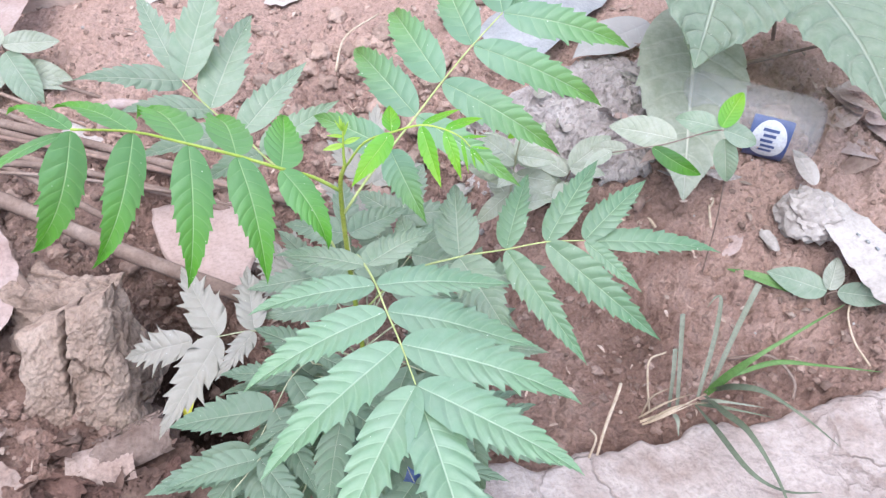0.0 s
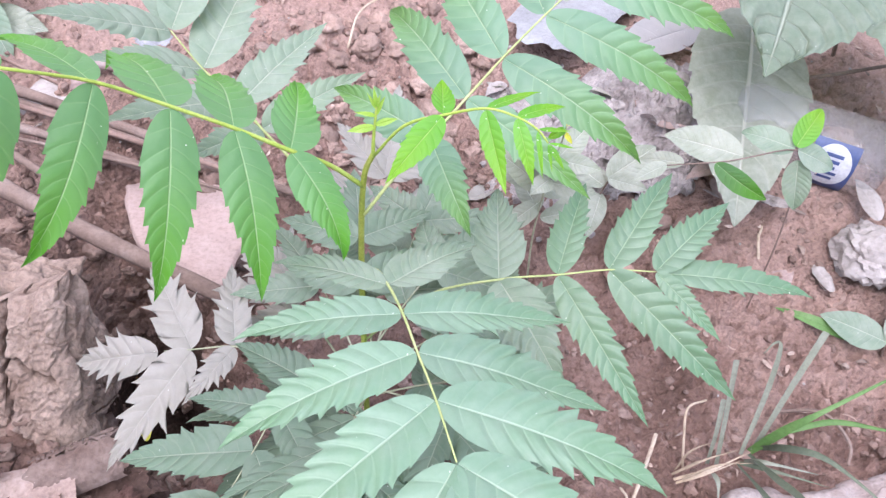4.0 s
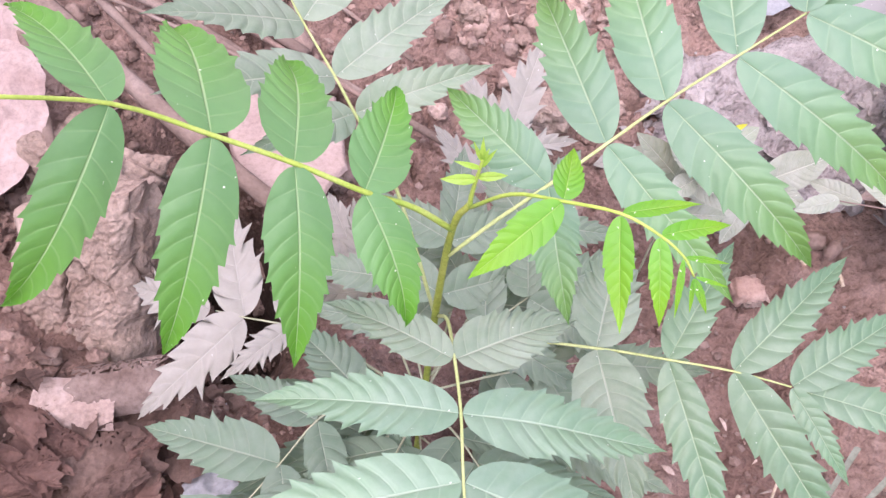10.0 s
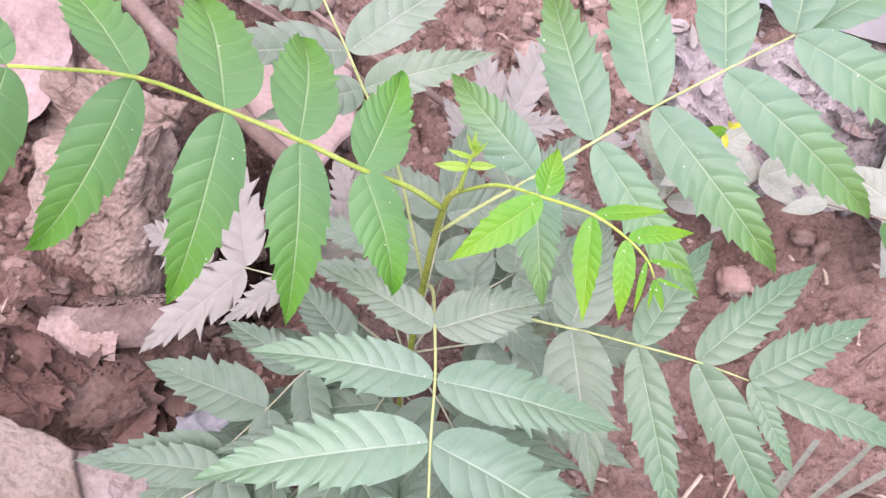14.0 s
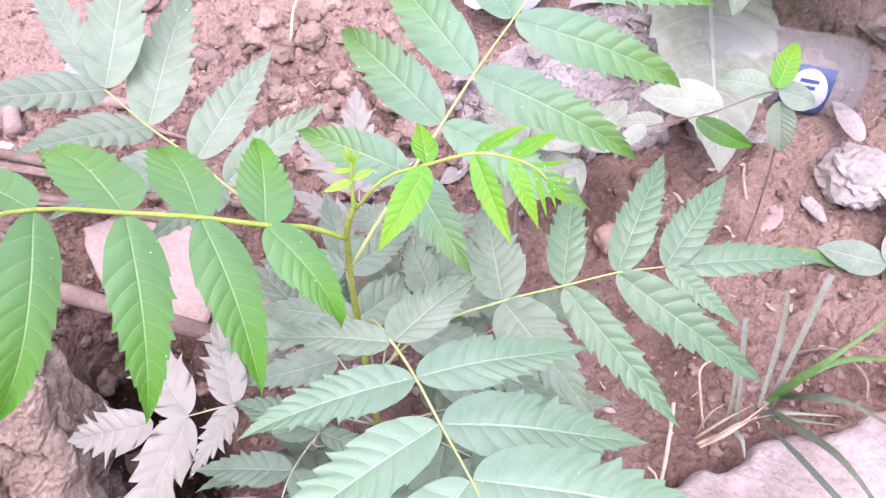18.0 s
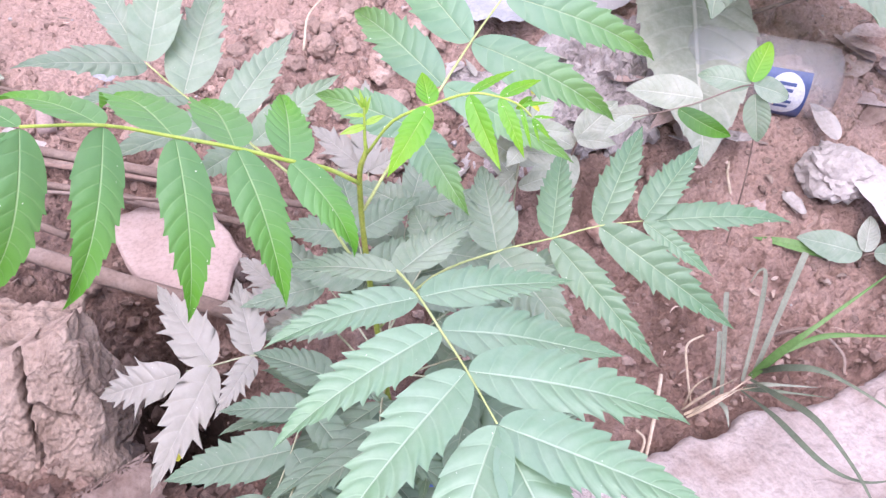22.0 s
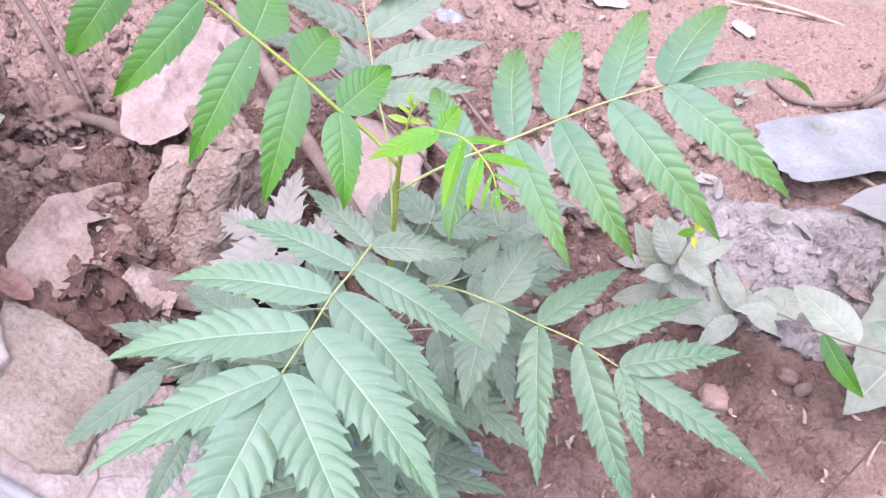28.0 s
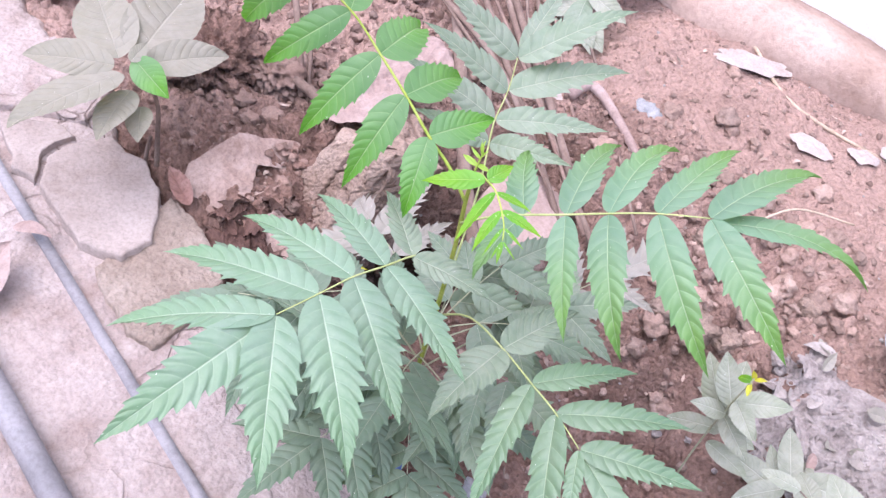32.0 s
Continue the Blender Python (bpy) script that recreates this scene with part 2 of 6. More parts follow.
SOIL = earthy("reddish_soil", (0.14, 0.084, 0.066), (0.28, 0.175, 0.145), (0.43, 0.3, 0.255), 13, 200, 0.97, 1.0, 0.006, pitted=True, grit=1.0, dry=(0.84, (0.5, 0.345, 0.3)), hollow_shade=(-0.28, 0.56, 0.25))
CLOD = earthy("dry_clay", (0.235, 0.165, 0.134), (0.345, 0.26, 0.22), (0.445, 0.357, 0.312), 18, 240, 0.97, 0.8, 0.003, 0, 0.2, cracked=0.013, pitted=True, grit=1.0)
CRUMB = earthy("soil_crumb", (0.19, 0.125, 0.105), (0.27, 0.185, 0.157), (0.37, 0.275, 0.24), 30, 300, 0.97, 0.8, 0.003, 0.3)
TANCEMENT = earthy("tan_broken_cement", (0.22, 0.165, 0.135), (0.325, 0.26, 0.222), (0.41, 0.345, 0.305), 16, 190, 0.92, 0.9, 0.004, pitted=True)
CEMENT = earthy("worn_cement", (0.26, 0.195, 0.175), (0.405, 0.34, 0.325), (0.47, 0.41, 0.4), 14, 190, 0.92, 0.8, 0.003, cracked=True, pitted=True)
CARD = earthy("pinkish_card", (0.31, 0.225, 0.205), (0.37, 0.28, 0.26), (0.42, 0.33, 0.31), 16, 220, 0.85, 0.3, 0.002)
TOPCOAT = earthy("pale_cement_coat", (0.26, 0.208, 0.19), (0.355, 0.3, 0.282), (0.42, 0.365, 0.35), 13, 260, 0.92, 0.5, 0.002)
BRICK = earthy("brick_red", (0.29, 0.18, 0.145), (0.38, 0.25, 0.21), (0.45, 0.33, 0.285), 40, 260, 0.95, 0.7, 0.002)
REDLEAF = earthy("red_brown_leaf", (0.17, 0.09, 0.075), (0.25, 0.14, 0.12), (0.34, 0.22, 0.195), 30, 240, 0.75, 0.5, 0.002)
TANLEAF = earthy("tan_crinkled_leaf", (0.26, 0.18, 0.155), (0.35, 0.26, 0.232), (0.43, 0.345, 0.32), 30, 240, 0.8, 0.6, 0.002)
PLASTER = earthy("earthen_plaster", (0.36, 0.255, 0.215), (0.45, 0.335, 0.292), (0.53, 0.41, 0.365), 8, 110, 0.95, 0.6, 0.006)
WHITEWASH = earthy("whitewashed_wall", (0.75, 0.73, 0.72), (0.82, 0.8, 0.8), (0.86, 0.85, 0.85), 4, 90, 0.9, 0.3, 0.003)
BARK = earthy("weathered_wood", (0.13, 0.09, 0.076), (0.215, 0.155, 0.132), (0.31, 0.245, 0.22), 20, 260, 0.9, 0.7, 0.002)
LACELEAF = earthy("weathered_leaf", (0.12, 0.08, 0.068), (0.19, 0.138, 0.122), (0.27, 0.21, 0.19), 30, 240, 0.85, 0.6, 0.002)
LITTER = earthy("brown_litter", (0.05, 0.03, 0.025), (0.105, 0.065, 0.054), (0.19, 0.13, 0.11), 30, 240, 0.85, 0.6, 0.002)
DEBRIS = earthy("dry_bits", (0.24, 0.17, 0.14), (0.36, 0.27, 0.23), (0.46, 0.38, 0.34), 60, 300, 0.85, 0.3, 0.001, 0.5)
RUSSET = earthy("russet_leaf", (0.07, 0.038, 0.032), (0.125, 0.071, 0.059), (0.2, 0.128, 0.11), 26, 230, 0.8, 0.6, 0.002)
DRYLEAF = earthy("dry_leaf", (0.15, 0.095, 0.08), (0.24, 0.165, 0.14), (0.33, 0.25, 0.22), 24, 220, 0.85, 0.5, 0.002)
PALELEAF = earthy("bleached_leaf", (0.27, 0.19, 0.175), (0.34, 0.255, 0.24), (0.4, 0.32, 0.31), 24, 220, 0.85, 0.5, 0.002)
PAPER = earthy("dirty_paper", (0.27, 0.235, 0.222), (0.37, 0.333, 0.322), (0.46, 0.425, 0.418), 15, 180, 0.85, 0.3, 0.001)
SHEET = earthy("silver_grey_sheet", (0.22, 0.225, 0.245), (0.285, 0.29, 0.31), (0.37, 0.375, 0.4), 22, 240, 0.5, 0.6, 0.002, 0, 0.5)
ASH = earthy("ash_crust", (0.29, 0.245, 0.24), (0.44, 0.39, 0.385), (0.55, 0.5, 0.495), 26, 190, 0.95, 1.0, 0.005, pitted=True)
STRAW_DULL = earthy("dull_straw", (0.22, 0.17, 0.12), (0.3, 0.235, 0.175), (0.38, 0.31, 0.24), 40, 300, 0.8, 0.3, 0.0008)
STRAW = earthy("straw", (0.36, 0.28, 0.2), (0.46, 0.37, 0.29), (0.54, 0.46, 0.38), 40, 300, 0.8, 0.3, 0.0008)
GRASS = earthy("grass_blade", (0.06, 0.125, 0.03), (0.1, 0.185, 0.055), (0.17, 0.25, 0.11), 14, 300, 0.5, 0.2, 0.0006)
GRASS_DULL = earthy("dull_grass_blade", (0.07, 0.085, 0.06), (0.11, 0.13, 0.09), (0.17, 0.185, 0.14), 14, 300, 0.6, 0.2, 0.0006)
GRASS_GREY = earthy("dusty_grass_blade", (0.16, 0.175, 0.13), (0.23, 0.24, 0.195), (0.3, 0.305, 0.265), 14, 300, 0.7, 0.2, 0.0006)
STEEL = earthy("dull_steel", (0.15, 0.145, 0.16), (0.24, 0.23, 0.25), (0.34, 0.325, 0.345), 12, 200, 0.6, 0.2, 0.0006, 0, 0.35)
YELLOW = earthy("yellow_petal", (0.42, 0.4, 0.03), (0.5, 0.49, 0.05), (0.56, 0.56, 0.1), 60, 300, 0.6, 0.2, 0.0005)
BLUE = earthy("blue_plastic", (0.05, 0.09, 0.25), (0.08, 0.14, 0.36), (0.2, 0.26, 0.5), 40, 300, 0.35, 0.2, 0.0005, 0, 0.5)
BLACK = earthy("black_plastic", (0.03, 0.03, 0.04), (0.06, 0.06, 0.08), (0.14, 0.14, 0.17), 40, 300, 0.35, 0.2, 0.0005, 0, 0.5)


# ---- mesh helpers ----
def hull(name, data_name, verts, faces, material, parent=None, label="", smooth=True):
    me = bpy.data.meshes.new(data_name)
    me.from_pydata([tuple(v) for v in verts], [], faces)
    me.materials.append(material)
    if smooth:
        me.polygons.foreach_set("use_smooth", [True] * len(me.polygons))
    ob = new(name, me)
    if parent:
        ob.parent = parent
    if label:
        ob["label"] = label
    return ob


def part(name, bm, material, parent, label=""):
    me = bpy.data.meshes.new(name)
    bm.to_mesh(me)
    bm.free()
    me.materials.append(material)
    me.polygons.foreach_set("use_smooth", [True] * len(me.polygons))
    ob = new(name, me)
    if parent:
        ob.parent = parent
    if label:
        ob["label"] = label
    return ob


def empty(name, at):
    """An Empty at the base of a thing; parts keep world coordinates through its inverse."""
    ob = new(name)
    ob.location = at
    ob.empty_display_size = 0.02
    return ob


def spline(points, steps):
    """Catmull-Rom through the points."""
    p = [Vector(q) for q in points]
    p = [p[0] * 2 - p[1]] + p + [p[-1] * 2 - p[-2]]
    out = []
    for i in range(1, len(p) - 2):
        for k in range(steps):
            s = k / steps
            a, b, c, d = p[i - 1], p[i], p[i + 1], p[i + 2]
            out.append(0.5 * ((2 * b) + (c - a) * s + (2 * a - 5 * b + 4 * c - d) * s * s + (3 * b - a - 3 * c + d) * s ** 3))
    out.append(p[-2].copy())
    return out


def tube_data(points, r0, r1, sides=8, steps=5, knots=0.0, seed=0, flat=1.0):
    rnd = random.Random(seed)
    path = spline(points, steps)
    verts, faces = [], []
    side = None
    for i, c in enumerate(path):
        d = (path[min(i + 1, len(path) - 1)] - path[max(i - 1, 0)]).normalized()
        if side is None:
            side = d.cross(Vector((0.3, 0.2, 0.9))).normalized()
        side = (side - d * side.dot(d)).normalized()
        up = d.cross(side)
        r = r0 + (r1 - r0) * i / (len(path) - 1)
        r *= 1 + knots * rnd.uniform(-1, 1)
        for k in range(sides):
            a = 2 * math.pi * k / sides
            verts.append(c + side * math.cos(a) * r + up * math.sin(a) * r * flat)
    n = len(path)
    for i in range(n - 1):
        for k in range(sides):
            a, b = i * sides + k, i * sides + (k + 1) % sides
            faces.append((a, b, b + sides, a + sides))
    faces.append(tuple(range(sides))[::-1])
    faces.append(tuple(range((n - 1) * sides, n * sides)))
    return verts, faces


def tube(name, points, r0, r1, material, parent=None, label="", at=(0, 0, 0), **kw):
    v, f = tube_data(points, r0, r1, **kw)
    o = Vector(at)
    ob = hull(name, name, [q - o for q in v], f, material, parent, label)
    if parent is None:
        ob.location = at
    return ob


def blade_mesh(length, width, teeth, depth=0.2, arch=0.1, side=0.0, fold=0.12, quilt=0.085, seed=0, widest=0.27, twist=0.0, blunt=0.0, curl=0.0, point=1.05, full=0.45):
    """A leaf blade along +x with the face towards +z: saw-toothed edge, sunken midrib, quilting between slanting side veins."""
    rnd = random.Random(seed)

    def half(q):
        """Half width at the share q of the length."""
        if q <= 0 or q >= 1:
            return 0.0
        if q < widest:
            return width / 2 * math.sqrt(1 - ((widest - q) / widest) ** 2)
        s = (q - widest) / (1 - widest)
        taper = (1 - s) ** point * (1 + 0.8 * s - 0.3 * s * s)
        taper += full * ((1 - s ** 2.2) ** 1.2 - taper)
        return width / 2 * (taper * (1 - blunt) + math.sqrt(1 - s * s) * blunt)

    us = [0.0, 0.003, 0.008, 0.018]
    for k in range(teeth):
        us += [(k + f) / teeth for f in ((0.28, 0.55, 0.8, 0.985) if k == 0 else (0.02, 0.28, 0.55, 0.8, 0.985))]
    us += [1.0]
    vs = (-1, -0.8, -0.52, -0.25, -0.06, 0, 0.06, 0.25, 0.52, 0.8, 1)
    jit = [(rnd.uniform(0.3, 0.9) + 0.9 * (k % 2), rnd.uniform(0.3, 0.9) + 0.9 * ((k + 1) % 2)) for k in range(teeth + 1)]
    skew, wave, wph = rnd.uniform(-0.06, 0.06), rnd.uniform(-0.03, 0.03), rnd.uniform(0, 6)
    verts, uv1, uv2 = [], [], []
    for u in us:
        ph = (u * teeth) % 1.0 if u < 1 else 1.0
        k = min(int(u * teeth), teeth)
        fade = min(1.0, (1 - u) / 0.3) * min(1.0, u / 0.2)
        f = half(u) / (width / 2)
        for v in vs:
            a = abs(v)
            j = jit[k][0 if v < 0 else 1]
            q = u + 0.75 * (width / 2 / length) * a * (0.45 + 0.55 * a) * fade
            q += depth * 0.35 / teeth * ph * a * a * fade
            w = half(min(q, 1.0)) * (1 + skew * (1 if v > 0 else -1))
            if u > 0.12:
                onset = min(1.0, (u - 0.12) / 0.22)
                w *= 1 + a * depth * j * onset * (ph ** 1.3 - 0.42) * (0.35 + 0.65 * f)
            z = fold * w * a ** 1.5 - 0.5 * fold * w
            z += quilt * width * math.sin(math.pi * ph) ** 0.8 * 2.6 * a * (1 - 0.85 * a) * f
            z -= 0.02 * width * math.exp(-(v / 0.1) ** 2) * f
            z += arch * length * 4 * u * (1 - u) + wave * length * math.sin(5 * u + wph) * u
            z -= curl * length * u * u
            z += rnd.uniform(-0.006, 0.006) * width * (a > 0.5)
            y = v * w + side * length * 4 * u * (1 - u)
            if twist:
                c, s_ = math.cos(twist * (u - 0.3)), math.sin(twist * (u - 0.3))
                y, z = y * c - z * s_, y * s_ + z * c
            verts.append((q * length if 0 < u < 1 else u * length, y, z))
            uv1.append((u * teeth, a))
            uv2.append((u, v))
    n = len(vs)
    faces = []
    for i in range(len(us) - 1):
        for k in range(n - 1):
            faces.append((i * n + k, (i + 1) * n + k, (i + 1) * n + k + 1, i * n + k + 1))
    me = bpy.data.meshes.new("blade")
    me.from_pydata(verts, [], faces)
    me.polygons.foreach_set("use_smooth", [True] * len(me.polygons))
    idx = np.zeros(len(me.loops), dtype=np.int32)
    me.loops.foreach_get("vertex_index", idx)
    for nm, src in (("blade", uv1), ("along", uv2)):
        layer = me.uv_layers.new(name=nm)
        layer.data.foreach_set("uv", np.array(src, dtype=np.float32)[idx].ravel())
    return me


def frame_of(base, tip, normal):
    x = (Vector(tip) - Vector(base)).normalized()
    z = Vector(normal)
    z = (z - x * z.dot(x)).normalized()
    y = z.cross(x)
    m = Matrix((x, y, z)).transposed().to_4x4()
    m.translation = base
    return m


count = [0]


def blade(name, base, tip, normal, ratio, material, parent, origin, teeth=8, label="", **kw):
    count[0] += 1
    length = (Vector(tip) - Vector(base)).length
    me = blade_mesh(length, length * ratio, teeth, seed=count[0], **kw)
    me.materials.append(material)
    ob = new(name, me)
    ob.parent = parent
    ob.matrix_local = Matrix.Translation(-Vector(origin)) @ frame_of(base, tip, normal)
    if label:
        ob["label"] = label
    return ob


UPWARD = Vector((0.0, -0.55, 0.83))


def compound_leaf(plant, at, petiole, nodes, material, stalk, radius=0.0016, ratio=0.33, arch=0.07, terminal=None, teeth=8, label="", face=UPWARD, first=None, facing=None, slim=(99, 1.0), wide=None, **kw):
    """One pinnate leaf under its plant: the stalk is the part, each leaflet a piece of it.
    petiole: points from the stem to the first pair; nodes: (point, tip of one side, tip of the other side), tips may be None."""
    pts = list(petiole) + [n[0] for n in nodes]
    o = Vector(at)
    v, f = tube_data(pts, radius, radius * 0.45, sides=6, steps=4)
    leaf = hull("leaf", "rachis", [q - o for q in v], f, stalk, plant, label)
    last = None
    for i, (p, *tips) in enumerate(nodes):
        p = Vector(p)
        nxt = Vector(nodes[i + 1][0]) if i + 1 < len(nodes) else p * 2 - Vector(pts[-2])
        run = (nxt - Vector(pts[len(petiole) + i - 1])).normalized()
        for which, tip in enumerate(tips):
            if tip is None:
                continue
            share = ratio[which] if isinstance(ratio, tuple) else ratio
            ax = (Vector(tip) - p).normalized()
            nrm = run.cross(ax)
            if nrm.dot(face) < 0:
                nrm = -nrm
            nrm = (nrm.normalized() + 0.4 * face).normalized()
            if facing and (i, which) in facing:
                nrm = Vector(facing[(i, which)]).normalized()
            if wide and (i, which) in wide:
                share = share * wide[(i, which)]
            if i >= slim[0]:
                share = share * slim[1]
            last = nrm
            short = p + ax * 0.0008
            blade("leaflet", short, tip, nrm, share * random.uniform(0.92, 1.1), first if first and i == 0 else material, leaf, at, teeth=teeth, arch=arch * random.uniform(0.6, 1.3), **kw)
    if terminal is not None:
        p = Vector(nodes[-1][0])
        blade("leaflet", p + (Vector(terminal) - p) * 0.06, terminal, last if last is not None else face, (ratio[0] if isinstance(ratio, tuple) else ratio) * 0.9, material, leaf, at, teeth=teeth, arch=arch, **{"widest": 0.4, **kw})
    return leaf


# ---- ground ----
def ease(a, b, x):
    s = np.clip((x - a) / (b - a), 0, 1)
    return s * s * (3 - 2 * s)


def level(x, y):
    """Large shape of the soil bed."""
    return -0.085 + 0.14 * ease(0.5, 1.1, y) + 0.065 * ease(-0.15, -0.4, x) * (1 - ease(0.6, 1.0, y)) - 0.3 * np.exp(-((x + 0.28 + 0.4 * (y - 0.55)) ** 2 / 0.0026 + (y - 0.565) ** 2 / 0.008)) - 0.06 * np.exp(-((x - 0.02) ** 2 + (y - 0.7) ** 2) / 0.003)


table = np.random.RandomState(7).rand(256, 256)


def lattice(x, y, scale, shift=0.0):
    x, y = x * scale + shift, y * scale + shift * 1.7
    xi, yi = np.floor(x).astype(int), np.floor(y).astype(int)
    fx, fy = x - xi, y - yi
    fx, fy = fx * fx * (3 - 2 * fx), fy * fy * (3 - 2 * fy)
    g = lambda i, j: table[(xi + i) % 256, (yi + j) % 256]
    return (g(0, 0) * (1 - fx) + g(1, 0) * fx) * (1 - fy) + (g(0, 1) * (1 - fx) + g(1, 1) * fx) * fy


def aggregates(x, y, scale, shift=0.0):
    """Rounded clumps packed side by side, 0 to about 1 high."""
    x, y = x * scale + shift, y * scale + shift * 0.7
    xi, yi = np.floor(x).astype(int), np.floor(y).astype(int)
    best = np.zeros(np.shape(x))
    for i in (-1, 0, 1):
        for j in (-1, 0, 1):
            a, b = xi + i, yi + j
            px, py, r = table[a % 256, b % 256], table[(b + 91) % 256, a % 256], table[(a + 37) % 256, (b + 53) % 256]
            d2 = (x - a - px) ** 2 + (y - b - py) ** 2
            rad = 0.35 + 0.4 * r
            best = np.maximum(best, np.sqrt(np.maximum(0, rad * rad - d2)) * (0.5 + r))
    return best


def rough_soil(x, y):
    h = level(x, y)
    lump = ease(0.42, 0.8, lattice(x, y, 9, 3.1))
    loose = np.clip(0.5 + 0.8 * lump + 0.8 * ease(-0.15, -0.35, x) * ease(0.95, 0.7, y), 0, 1) * (1 - 0.7 * ease(0.82, 1.05, y))
    loose = np.clip(loose + 0.9 * np.exp(-((x + 0.1) ** 2 / 0.03 + (y - 0.86) ** 2 / 0.012)), 0, 1.3)
    wx, wy = x + 0.006 * lattice(x, y, 80, 1.1), y + 0.006 * lattice(x, y, 80, 6.1)
    h = h + 0.022 * (lattice(x, y, 7, 1.3) - 0.5) + 0.012 * (lattice(x, y, 22, 4.3) - 0.5)
    h = h + loose * (0.014 * aggregates(wx, wy, 42, 0.3) + 0.01 * aggregates(wx, wy, 90, 0.7))
    return h + 0.0055 * (0.45 + 0.55 * loose) * aggregates(wx, wy, 150, 1.9) + 0.004 * (lattice(x, y, 190, 2.2) - 0.5)


def zat(x, y):
    return float(rough_soil(np.array([x]), np.array([y]))[0])


def grid_sheet(name, xs, ys, height, material):
    X, Y = np.meshgrid(xs, ys)
    Z = height(X, Y)
    v = np.stack([X, Y, Z], -1).reshape(-1, 3)
    nx, ny = len(xs), len(ys)
    i = (np.arange(ny - 1)[:, None] * nx + np.arange(nx - 1)[None]).ravel()
    f = np.stack([i, i + 1, i + nx + 1, i + nx], -1)
    me = bpy.data.meshes.new(name)
    me.from_pydata(v.tolist(), [], f.tolist())
    me.materials.append(material)
    me.polygons.foreach_set("use_smooth", [True] * len(me.polygons))
    return new(name, me)


def spread(a, b, near, far_step):
    """Coordinates fine between a and b, and growing coarser to 30 m outside."""
    core = list(np.arange(a, b, near))
    out, s = [], far_step
    x = b
    while x < 30:
        out.append(x)
        x += s
        s *= 1.35
    low, s, x = [], far_step, a - far_step
    while x > -30:
        low.append(x)
        s *= 1.35
        x -= s
    return np.array(low[::-1] + core + out)


def yard(x, y):
    return rough_soil(x, y) - 0.1 * ease(0.38, 0.31, y - 0.22 * x - 0.028 * ease(0.04, 0.16, x))


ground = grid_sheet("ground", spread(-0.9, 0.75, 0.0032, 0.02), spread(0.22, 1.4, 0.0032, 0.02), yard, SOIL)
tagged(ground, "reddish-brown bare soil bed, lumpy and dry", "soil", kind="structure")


def lump_data(centre, size, seed, detail=3, rough=0.25, square=0.0):
    """An irregular stone or clod as a displaced ball; square pushes it towards a block."""
    bm = bmesh.new()
    bmesh.ops.create_icosphere(bm, subdivisions=detail, radius=1.0)
    off = Vector((seed * 3.7, seed * 1.9, seed * 2.3))
    verts = []
    for v in bm.verts:
        p = v.co.copy()
        if square:
            m = max(abs(p.x), abs(p.y), abs(p.z))
            p = p.lerp(p / m * 0.85, square)
        n = noise.fractal(p * 1.4 + off, 0.9, 2.1, 5)
        n += 0.55 * (1 - 2 * abs(noise.noise(p * 4.5 + off))) + 0.4 * noise.noise(p * 9 + off) + 0.3 * noise.noise(p * 19 + off)
        p = p * (1 + rough * n)
        verts.append(Vector((p.x * size[0], p.y * size[1], p.z * size[2])) + Vector(centre))
    faces = [tuple(v.index for v in f.verts) for f in bm.faces]
    bm.free()
    return verts, faces


def block_data(size, seed, crack=None, detail=5):
    """A block of dried clay: pitted, crumbly faces, broken rims and, if wanted, a jagged crack down its face."""
    bm = bmesh.new()
    bmesh.ops.create_icosphere(bm, subdivisions=detail, radius=1.0)
    off = Vector((seed * 3.7, seed * 1.9, seed * 2.3))
    verts = []
    for v in bm.verts:
        d = v.co.copy()
        m = max(abs(d.x), abs(d.y), abs(d.z))
        p = d.lerp(d / m, 0.86)
        q = Vector((p.x * size[0], p.y * size[1], p.z * size[2]))
        w = q * 28 + off
        n = 0.005 * noise.fractal(w, 0.7, 2.0, 6) + 0.0025 * (1 - 2.5 * abs(noise.noise(q * 75 + off)))
        n += 0.0035 * (0.5 - noise.voronoi(q * 60 + off)[0][0]) + 0.003 * (0.5 - noise.voronoi(q * 130 + off)[0][0])
        n += 0.002 * noise.noise(q * 300 + off) + 0.012 * noise.noise(d * 1.7 + off) + 0.006 * noise.noise(d * 3.6 + off)
        if crack is not None:
            line = crack + 0.007 * noise.noise(Vector((3, q.z * 55, seed))) + 0.004 * noise.noise(Vector((9, q.z * 170, seed)))
            wide = 0.0021 + 0.014 * max(0.0, q.z - 0.03)
            n -= 0.022 * min(1.0, max(0.0, (q.z + 0.03) / 0.05)) * math.exp(-((q.x - line) / wide) ** 2)
        verts.append(q + d * n)
    faces = [tuple(v.index for v in f.verts) for f in bm.faces]
    bm.free()
    return verts, faces


